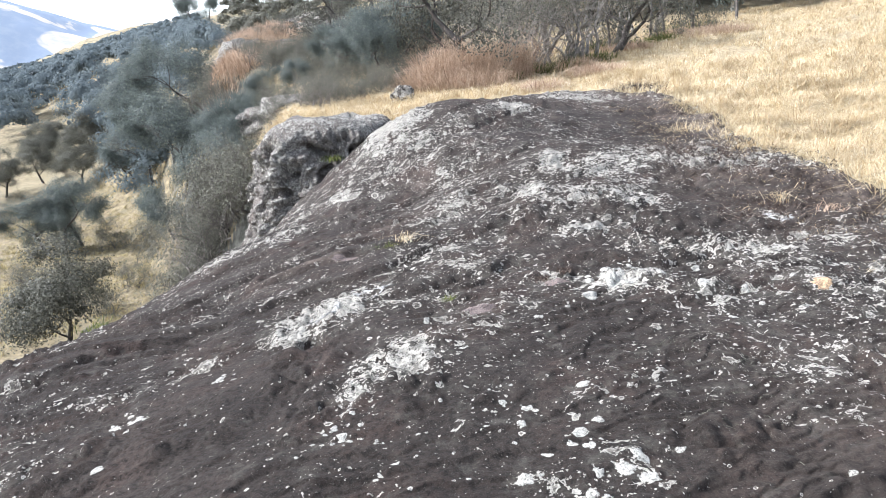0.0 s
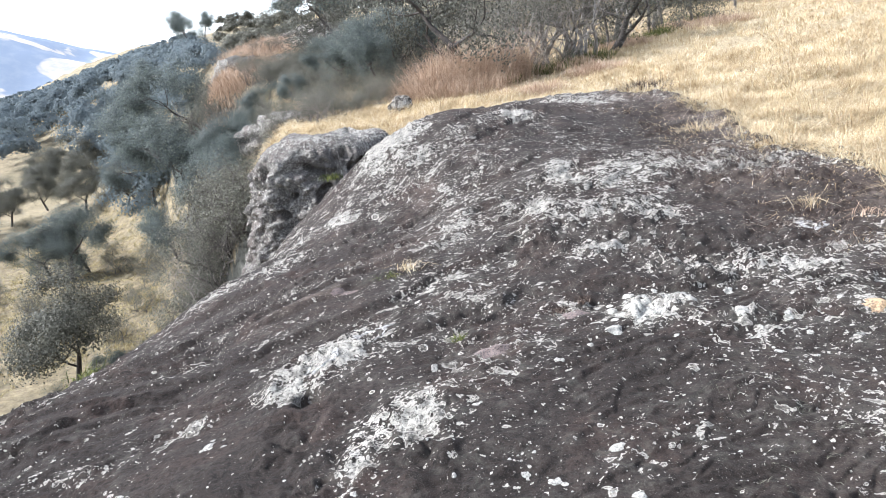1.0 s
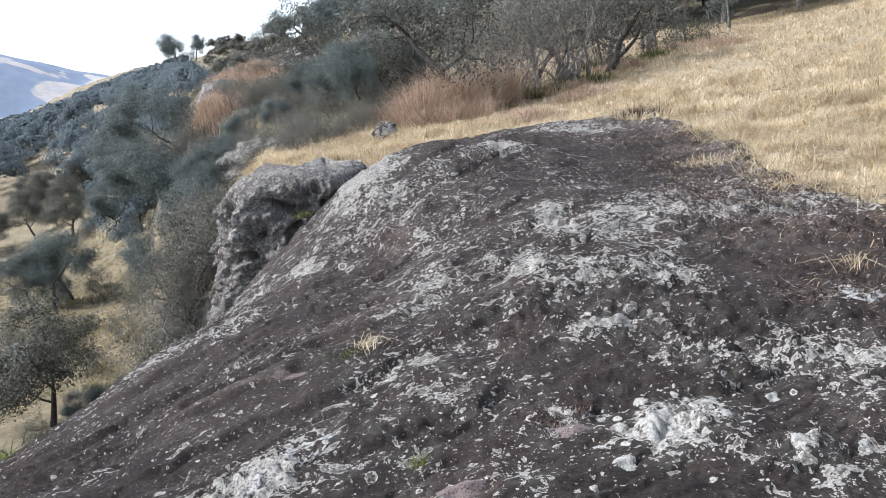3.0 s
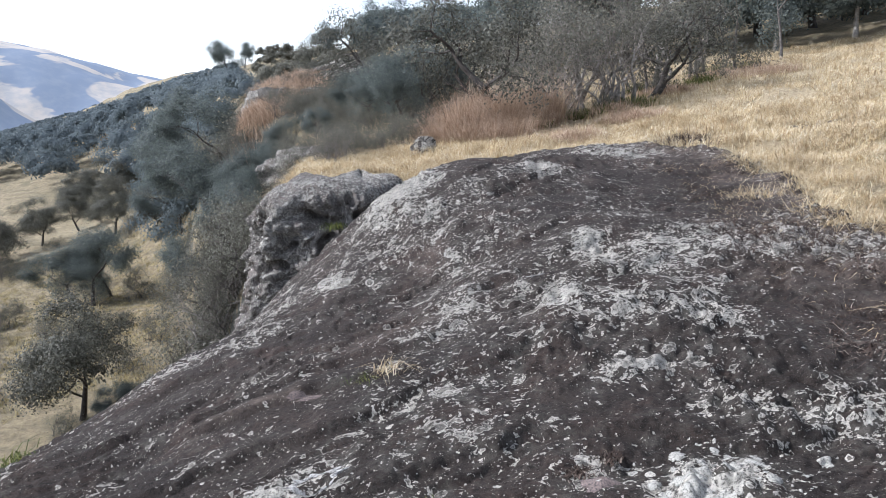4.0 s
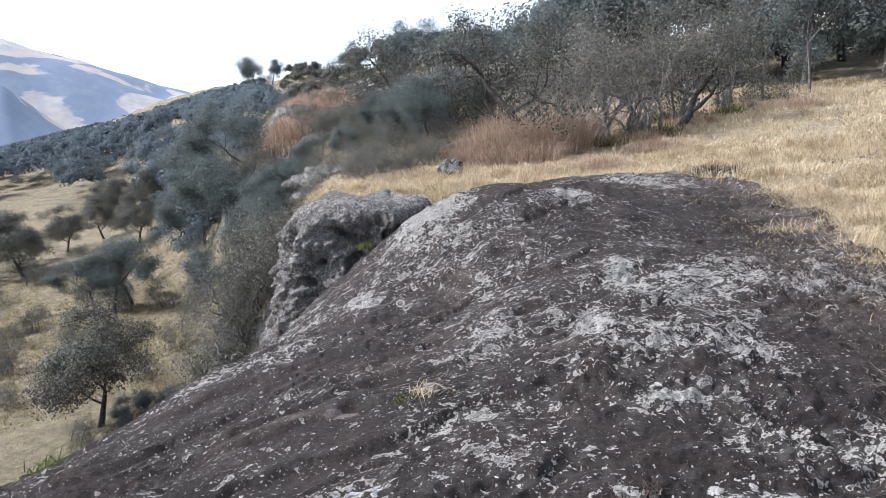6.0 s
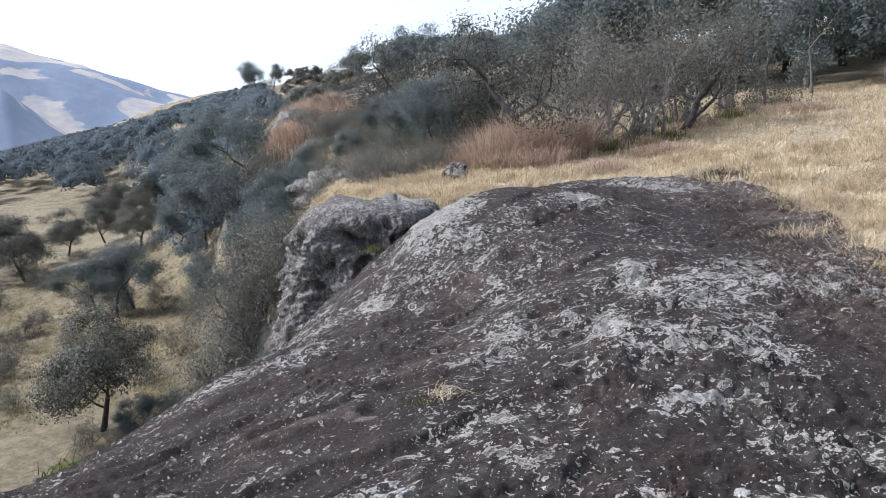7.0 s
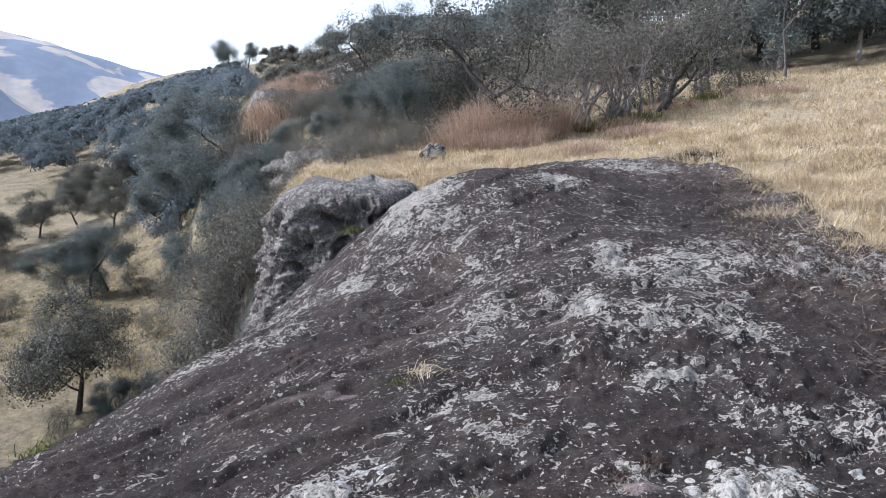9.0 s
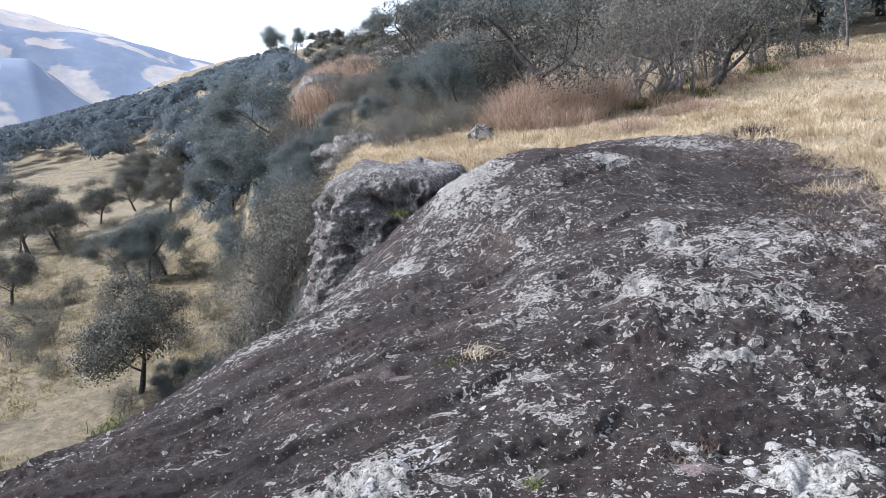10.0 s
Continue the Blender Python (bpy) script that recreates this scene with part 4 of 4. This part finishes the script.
def wood_top(az):
    """How high the woods stand against the sky, in degrees, by bearing."""
    return float(np.interp(az, [-48, -37, -29, -23, -18.6, -16.5, -14], [-1.0, -0.3, 1.1, 2.6, 3.3, 1.8, 0.0]))


places = []
for i in range(2600):
    az, d = rng.uniform(-47, -15.2), 62 + 360 * rng.uniform(0, 1) ** 1.1
    lower = 138 + 70 * float(vnoise(np.array([az * 0.35]), np.array([0.0]), seed=9)[0]) - 90 * float(sstep(-30, -22, np.array([az]))[0])
    x, y, z = spot(az, d)
    h = min(rng.uniform(6.0, 12.0) if d > 110 else rng.uniform(4.5, 7.0), 1.8 + d * math.tan(radians(wood_top(az))) - z)
    if d < lower or h < 3.5 or (az > -17.6 and d > 125):
        continue
    places.append((x, y, z, h))
places = places[:1400]
plant(leaning_tree, 12.4, 29.5, 170, 0.9)
plant(gully_tree, -18.9, 128, 30, 0.85)
plant(gully_tree, -17.8, 132, 200, 0.6)
for az, d, turn, size in [(-22.0, 26, 40, 0.42), (-23.6, 30, 120, 0.5), (-20.9, 24, 200, 0.36), (-21.4, 32, 300, 0.5)]:
    plant(valley_tree, az, d, turn, size)
plant(sapling, -15.9, 128, 0, 0.4)
plant(sapling, -15.3, 130, 80, 0.45)
plant(bush, -13.4, 108, 0, 2.2)
plant(dense_tree, -11.6, 100, 0, 0.7)
woods("far_woods", places, rng, LEAF_HAZED, "hazy bluish green woods on the far slope")
places = [(*spot(rng.uniform(-9, 3), rng.uniform(72, 115)), rng.uniform(5.5, 7.5)) for i in range(60)]
places += [(*spot(rng.uniform(3, 42), rng.uniform(52, 100)), rng.uniform(9, 12.5)) for i in range(120)]
places += [(*spot(rng.uniform(9, 42), rng.uniform(50, 60)), rng.uniform(3.5, 5.5)) for i in range(70)]
places += [(*spot(rng.uniform(17, 44), rng.uniform(47, 57)), rng.uniform(5, 9)) for i in range(90)]
woods("hill_woods", places, rng, LEAF_DARK, "dark woods on the hill behind the grass", 0.0027, "forest", 0.14)

places = [(*spot(rng.uniform(-17, -6.5), rng.uniform(56, 128)), rng.uniform(1.4, 3.4)) for i in range(110)]
woods("spur_scrub", places, rng, LEAF_GREY, "low grey-green scrub scattered over the rocky spur", 0.0015, "scrub")

# rusty tall grass
def disc(n, az, d, rx, ry):
    x, y, _ = spot(az, d)
    t, r = rng.uniform(0, 2 * np.pi, n), np.sqrt(rng.uniform(0, 1, n))
    return np.column_stack([x + rx * r * np.cos(t), y + ry * r * np.sin(t)])


co, fc = join([tufts(rng, disc(90, 0.2, 22.6, 1.5, 1.2), 110, 0.22, 0.75, 0.010, 1.3, ground_z, 0.7), tufts(rng, disc(60, -0.2, 23.4, 0.8, 0.8), 110, 0.22, 1.25, 0.010, 1.2, ground_z, 0.5), tufts(rng, disc(90, 2.6, 24.6, 1.5, 1.4), 100, 0.24, 1.35, 0.010, 1.2, ground_z, 0.6)])
tagged(mesh_object("rusty_grass", co, fc, RUST, smooth=False), "tall rusty brown grass round the leaning tree", "grass", kind="stuff")
co, fc = tufts(rng, disc(520, -15.0, 47, 2.6, 6.5), 46, 0.35, 0.7, 0.03, 1.1, ground_z, 0.7)
tagged(mesh_object("rusty_grass", co, fc, RUST, smooth=False), "rusty brown grass on the far spur", "grass", kind="stuff")
co, fc = join([tufts(rng, disc(40, az, d, rx, ry), 50, 0.2, 0.4, 0.012, 1.6, ground_z, 0.6) for az, d, rx, ry in [(14.5, 31, 1.2, 0.7), (18.5, 36, 2.0, 0.8), (12.0, 23, 0.8, 0.5), (21, 33, 1.2, 0.6), (7.0, 19.5, 0.9, 0.4), (9.5, 26.5, 1.0, 0.5)]])
tagged(mesh_object("rusty_grass", co, fc, RUST, smooth=False), "brown streaks of dead grass on the slope", "grass", kind="stuff")
co, fc = join([tufts(rng, disc(n, az, d, rx, ry), 40, 0.16, 0.38, 0.02, 1.4, ground_z, 0.6) for n, az, d, rx, ry in [(60, 6.0, 26.0, 1.6, 0.7), (50, 10.0, 27.0, 1.5, 0.8), (60, 14.5, 33, 1.8, 1.2), (40, 18.0, 40, 1.6, 1.2), (30, 3.2, 23.5, 0.7, 0.5)]])
tagged(mesh_object("weeds", co, fc, HERB, smooth=False), "olive green weeds under the thicket", "plant", kind="stuff")

# ---- small things on and round the rock ----
def put_on(fn, x, y):
    return float(fn(np.array([float(x)]), np.array([float(y)]))[0])


def rosette(r, x, y, size, fray=0.06):
    """One flat lichen thallus with an uneven rim, lying on the dome."""
    k = np.arange(22)
    ang = k / 22 * 2 * np.pi
    rim = size * (1 + fray * r.normal(0, 1, 22) + 1.5 * fray * np.sin(ang * 2 + r.uniform(0, 6)) + 1.5 * fray * np.sin(ang * 3 + r.uniform(0, 6)) + fray * np.sin(ang * 5 + r.uniform(0, 6)))
    px = np.concatenate([[0], 0.66 * rim * np.cos(ang), rim * np.cos(ang)]) + x
    py = np.concatenate([[0], 0.66 * rim * np.sin(ang), rim * np.sin(ang)]) + y
    pz = dome_z(px, py)
    if pz.max() - pz.min() > 1.1 * size + 0.01:
        return
    pz = pz + np.concatenate([[0.003], np.full(22, 0.003), np.full(22, 0.0)])
    tri = np.stack([np.zeros(22, int), 1 + k, 1 + (k + 1) % 22], 1)
    quad = np.stack([1 + k, 23 + k, 23 + (k + 1) % 22, 1 + (k + 1) % 22], 1)
    mesh_object("lichen_rosette", np.stack([px, py, pz], 1), [quad, tri], LICHEN, dome)


def lichens(clusters):
    """Small rosettes strewn in loose colonies."""
    r = np.random.default_rng(77)
    for cx, cy, rx, ry, n, lo, hi in clusters:
        for i in range(n):
            rosette(r, cx + r.normal(0, 0.6) * rx, cy + r.normal(0, 0.6) * ry, 0.7 * (lo + (hi - lo) * r.uniform() ** 3), 0.08)


# the rosettes that stand out one by one: x, y, radius
ROSETTES = [(0.04, 3.08, 0.017), (0.15, 3.08, 0.02), (0.26, 3.02, 0.028), (0.3, 3.0, 0.017), (0.22, 2.88, 0.024), (0.32, 2.63, 0.014), (0.2, 2.47, 0.03), (0.35, 2.31, 0.023), (0.15, 2.27, 0.04), (0.16, 2.16, 0.04), (0.1, 2.16, 0.02),
            (0.26, 2.22, 0.03), (0.31, 2.14, 0.04), (0.38, 2.03, 0.038), (0.48, 2.05, 0.019), (0.48, 2.19, 0.024), (0.74, 2.23, 0.028), (0.47, 2.75, 0.04), (0.42, 2.67, 0.024), (0.49, 2.64, 0.028), (0.49, 2.46, 0.026), (0.68, 2.54, 0.034),
            (1.44, 2.34, 0.019), (-0.35, 2.66, 0.019), (-0.5, 2.36, 0.016), (-0.36, 2.33, 0.024), (-0.63, 2.94, 0.03), (-1.97, 3.16, 0.04)]
single = np.random.default_rng(78)
for x, y, size in ROSETTES:
    rosette(single, x, y, 0.9 * size, 0.09)
for x, y, n in [(0.56, 2.09, 9), (1.08, 4.76, 10), (1.36, 4.92, 9), (0.86, 4.6, 6), (-1.6, 4.04, 5), (-2.05, 3.71, 8)]:
    for i in range(n):
        rosette(single, x + single.normal(0, 0.085), y + single.normal(0, 0.05), single.uniform(0.01, 0.032), 0.09)
lichens([(0.17, 2.85, 0.4, 0.45, 50, 0.005, 0.02), (0.42, 2.2, 0.45, 0.3, 60, 0.005, 0.022), (1.2, 4.75, 0.4, 0.3, 24, 0.01, 0.035),
         (-0.45, 3.6, 0.5, 0.55, 34, 0.008, 0.03), (-0.57, 2.95, 0.17, 0.2, 18, 0.01, 0.03), (1.9, 4.6, 0.6, 0.5, 34, 0.01, 0.035), (1.5, 4.0, 0.3, 0.4, 20, 0.01, 0.03),
         (-2.1, 3.4, 0.6, 0.6, 14, 0.01, 0.035), (0.6, 3.5, 0.9, 0.7, 40, 0.004, 0.016), (-0.6, 2.3, 0.7, 0.5, 40, 0.005, 0.02)])


def lichen_patch(name, x, y, rx, ry, turn, mat, inner, seed, label):
    """One larger patch; with inner above 0 it is a ring."""
    r = np.random.default_rng(seed)
    k = np.arange(40)
    ang = k / 40 * 2 * np.pi
    co = []
    for f, up in ((inner, 0.001), (inner + (1 - inner) * 0.3, 0.007), (inner + (1 - inner) * 0.75, 0.007), (1.0, 0.0)):
        w = f * (1 + 0.13 * r.normal(0, 1, 40) + 0.1 * np.sin(ang * 3 + 1.3))
        px, py = rx * w * np.cos(ang), ry * w * np.sin(ang)
        c, sn = math.cos(radians(turn)), math.sin(radians(turn))
        gx, gy = x + px * c - py * sn, y + px * sn + py * c
        co.append(np.stack([gx, gy, dome_z(gx, gy) + up], 1))
    f = np.concatenate([np.stack([a * 40 + k, (a + 1) * 40 + k, (a + 1) * 40 + (k + 1) % 40, a * 40 + (k + 1) % 40], 1) for a in range(3)])
    return tagged(mesh_object(name, np.concatenate(co), f, mat, dome), label)


PLATES = [(1.25, 4.79, 0.07), (1.37, 4.62, 0.05), (1.05, 4.96, 0.06), (1.03, 4.55, 0.09), (0.83, 4.4, 0.07), (1.13, 4.53, 0.06), (1.83, 4.07, 0.03), (0.66, 4.26, 0.03), (0.45, 4.07, 0.04), (0.42, 4.25, 0.02), (-0.26, 4.3, 0.03), (0.33, 4.67, 0.02), (1.36, 4.82, 0.06), (1.0, 4.68, 0.07),
          (1.8, 4.26, 0.04), (1.54, 4.28, 0.06), (1.68, 4.84, 0.05), (0.57, 2.86, 0.04), (0.86, 2.59, 0.03), (0.56, 3.18, 0.05), (0.44, 2.34, 0.04), (0.6, 2.46, 0.06), (0.68, 2.4, 0.05), (0.19, 2.47, 0.05)]
for i, (x, y, size) in enumerate(PLATES):
    lichen_patch("lichen_plate", x, y, size * 0.75, size * 0.62, 40 * i, LICHEN, 0.02, 20 + i, "crumbly white lichen plate")
RING = speckle_material("grey_lichen", (0.05, 0.046, 0.043), (0.36, 0.35, 0.33), 60)
ORANGE = speckle_material("orange_lichen", (0.12, 0.085, 0.06), (0.42, 0.29, 0.17))
PINK = speckle_material("pinkish_bare_rock", (0.04, 0.034, 0.032), (0.17, 0.13, 0.118), 110)
lichen_patch("lichen_ring", -0.73, 5.08, 0.15, 0.11, 25, RING, 0.7, 1, "pale ring of lichen")
lichen_patch("lichen_ring", -1.03, 4.72, 0.13, 0.1, 20, RING, 0.7, 2, "pale ring of lichen")
lichen_patch("lichen_ring", 0.6, 8.15, 0.1, 0.1, 0, RING, 0.7, 3, "pale ring of lichen")
lichen_patch("lichen_ring", 2.75, 5.9, 0.12, 0.1, 0, RING, 0.7, 4, "pale ring of lichen")
lichen_patch("lichen_patch", 2.27, 4.22, 0.065, 0.05, 20, ORANGE, 0.02, 5, "orange lichen patch")
lichen_patch("bare_patch", 0.09, 4.42, 0.11, 0.06, 10, PINK, 0.02, 6, "pinkish bare rock patch")
lichen_patch("bare_patch", 0.66, 4.78, 0.09, 0.06, 0, PINK, 0.02, 7, "pinkish bare rock patch")
lichen_patch("bare_patch", -1.1, 6.3, 0.12, 0.03, 6, PINK, 0.02, 8, "pinkish soil under the ledge")


def boulder(name, x, y, z, sx, sy, sz, seed, mat, label, turn=0.0):
    u, v = np.meshgrid(np.arange(48) / 48 * 2 * np.pi, np.linspace(0.02, np.pi - 0.02, 28), indexing="ij")
    d = np.stack([np.cos(u) * np.sin(v), np.sin(u) * np.sin(v), np.cos(v)], -1)
    k = 1 + 0.5 * fbm(d[..., 0] * 1.6 + seed, d[..., 1] * 1.6, d[..., 2] * 1.6, octaves=3, seed=seed) + 0.25 * np.abs(fbm(d[..., 0] * 4, d[..., 1] * 4, d[..., 2] * 4 + seed, octaves=2, seed=seed + 3))
    P = d * k[..., None] * np.array([sx, sy, sz])
    ob = mesh_object(name, P.reshape(-1, 3), sheet_faces(48, 28, True)[:, ::-1], mat, attributes={"crust": 0.5 + fbm(P[..., 0], P[..., 1], P[..., 2], seed=seed), "brown": np.zeros((48, 28))})
    ob.matrix_basis = pose(x, y, z, 0, 0, turn)
    return tagged(ob, label, "rock")


for az, d, sx, sy, sz, dz, seed, label in [(-4.4, 20.0, 0.35, 0.3, 0.28, 0.1, 3, "dark boulder half buried in dry grass"), (-13.2, 24, 1.2, 1.0, 0.5, -0.1, 4, "grey lichened boulder below bushes"), (-14.6, 31, 1.6, 1.4, 0.8, -0.3, 5, "grey rock face at the spur's foot"),
                                           (-10.4, 50, 1.9, 1.6, 0.9, 0.0, 6, "dark rounded rock on the spur"), (-8.4, 53, 1.3, 1.2, 0.8, 0.3, 7, "pale rounded rock on the spur"), (-11.8, 52, 1.4, 1.2, 0.6, 0.1, 8, "dark rock among dry grass"), (-12.8, 75, 1.6, 1.4, 1.2, 0.2, 9, "dark rock outcrop high on the spur"), (-12.8, 46, 1.0, 1.0, 0.5, 0.0, 10, "low dark rock on the spur"), (-9.4, 47, 1.0, 0.9, 0.6, 0.0, 11, "dark rock under scrub on the spur"),
                                           (0.2, 27, 0.9, 0.6, 0.5, 0.1, 12, "pale rock behind the rusty grass"), (-10.2, 58, 3.4, 2.0, 1.3, 0.4, 13, "broad dark slab of rock on the spur"), (-7.6, 62, 3.0, 1.8, 1.2, 0.6, 14, "pale sloping slab of rock on the spur"), (-15.9, 47, 1.8, 1.6, 1.6, -1.0, 15, "mossy grey rock wall under the spur's lip")]:
    x, y, z = spot(az, d)
    boulder("boulder", x, y, z + dz, sx, sy, sz, seed, CRAG if seed in (4, 5, 7, 12, 14, 15) else ROCK, label)


def tussock(name, x, y, fn, n, height, width, lean, mat, label, radius, category="grass"):
    r = np.random.default_rng(int(abs(x * 100 + y * 10)))
    z = put_on(fn, x, y)
    p = np.column_stack([r.normal(0, radius, n), r.normal(0, radius, n), np.full(n, -0.01)])
    co, f = blades(p, r, height * r.uniform(0.5, 1.2, n), width, lean)
    ob = mesh_object(name, co, f, mat, smooth=False)
    ob.matrix_basis = pose(x, y, z)
    return tagged(ob, label, category)


tussock("grass_tuft", -0.52, 6.4, dome_z, 60, 0.10, 0.005, 2.2, STRAW, "small yellowed grass tuft in a rock crack", 0.05)
tussock("grass_tuft", -0.68, 6.38, dome_z, 40, 0.07, 0.005, 2.4, HERB, "small green grass tuft in a rock crack", 0.05)
tussock("grass_tuft", 3.0, 6.45, dome_z, 60, 0.13, 0.004, 1.8, STRAW, "thin pale grass tuft on brown moss", 0.06)
tussock("grass_tuft", 3.2, 5.9, dome_z, 40, 0.12, 0.005, 2.0, RUST, "small brown grass tuft on brown moss", 0.06)
tussock("grass_tuft", 3.55, 10.6, top_z, 150, 0.17, 0.005, 2.2, STRAW, "flattened pale straw tussock at the rock's edge", 0.16)
tussock("grass_tuft", -3.5, 17.8, ground_z, 140, 0.5, 0.01, 1.3, STRAW, "yellow grass tussock behind the crag", 0.15)
tussock("grass_tuft", -1.5, 18.6, ground_z, 140, 0.45, 0.01, 1.3, STRAW, "rounded straw tussock behind the rock", 0.14)
tussock("dry_shrub", 3.95, 15.3, top_z, 800, 0.5, 0.009, 1.2, MOSS, "dark dried shrub clump at the grass edge", 0.2, "shrub")
tussock("herb", -2.22, 12.93, lambda x, y: -0.42 + 0 * x, 70, 0.13, 0.015, 1.8, HERB, "bright green herb clump on the crag face", 0.1, "plant")
tussock("herb", -4.3, 7.6, dome_z, 120, 0.14, 0.015, 1.6, HERB, "yellow-green herb at the dome's foot", 0.12, "plant")
tussock("moss_cushion", -0.1, 4.76, dome_z, 160, 0.035, 0.008, 1.5, HERB, "small olive moss cushion on the rock", 0.035, "moss")
tussock("moss_cushion", 0.58, 4.9, dome_z, 160, 0.035, 0.008, 1.5, MOSS, "small brown moss cushion on the rock", 0.035, "moss")
tussock("moss_cushion", 0.75, 4.95, dome_z, 120, 0.035, 0.008, 1.5, MOSS, "small brown moss cushion on the rock", 0.03, "moss")

mat_rng = np.random.default_rng(5)


def mat_keep(x, y):
    return fbm(x * 1.3, y * 1.3, octaves=3, seed=71) + 0.6 * np.exp(-(((x - 3.1) / 0.75) ** 2 + ((y - 7.9) / 1.4) ** 2)) > 0.24


c3 = scatter(2600, 1.9, 4.9, 3.5, 15.5, lambda x, y: (x > 2.1 + 0.06 * (y - 4)) & mat_keep(x, y) & (rock_margin(x, y) < 0.7))
co, fc = tufts(mat_rng, c3, 44, 0.055, 0.045, 0.007, 2.8, dome_z, 0.8)
tagged(mesh_object("moss_mat", co, fc, MOSS, smooth=False), "dry brown moss mat creeping over the rock's edge", "moss", kind="stuff")
c4 = scatter(700, 2.6, 5.0, 4.0, 13.0, lambda x, y: (x > 2.7) & (rock_margin(x, y) < 0.9))
co, fc = tufts(mat_rng, c4, 6, 0.09, 0.06, 0.004, 3.0, dome_z)
tagged(mesh_object("straw_litter", co, fc, STRAW, smooth=False), "loose pale straw strewn at the grass edge", "grass", kind="stuff")
c7 = scatter(900, 1.0, 3.2, 1.3, 4.6, lambda x, y: fbm(x * 1.6, y * 1.6, octaves=3, seed=72) + 0.5 * np.exp(-(((x - 1.7) / 0.6) ** 2 + ((y - 2.5) / 0.9) ** 2)) > 0.2)
co, fc = tufts(mat_rng, c7, 22, 0.03, 0.022, 0.004, 2.6, dome_z, 0.8)
tagged(mesh_object("grey_moss", co, fc, LEAF_GREY, smooth=False), "dry grey moss matted over the dark rock", "moss", kind="stuff")
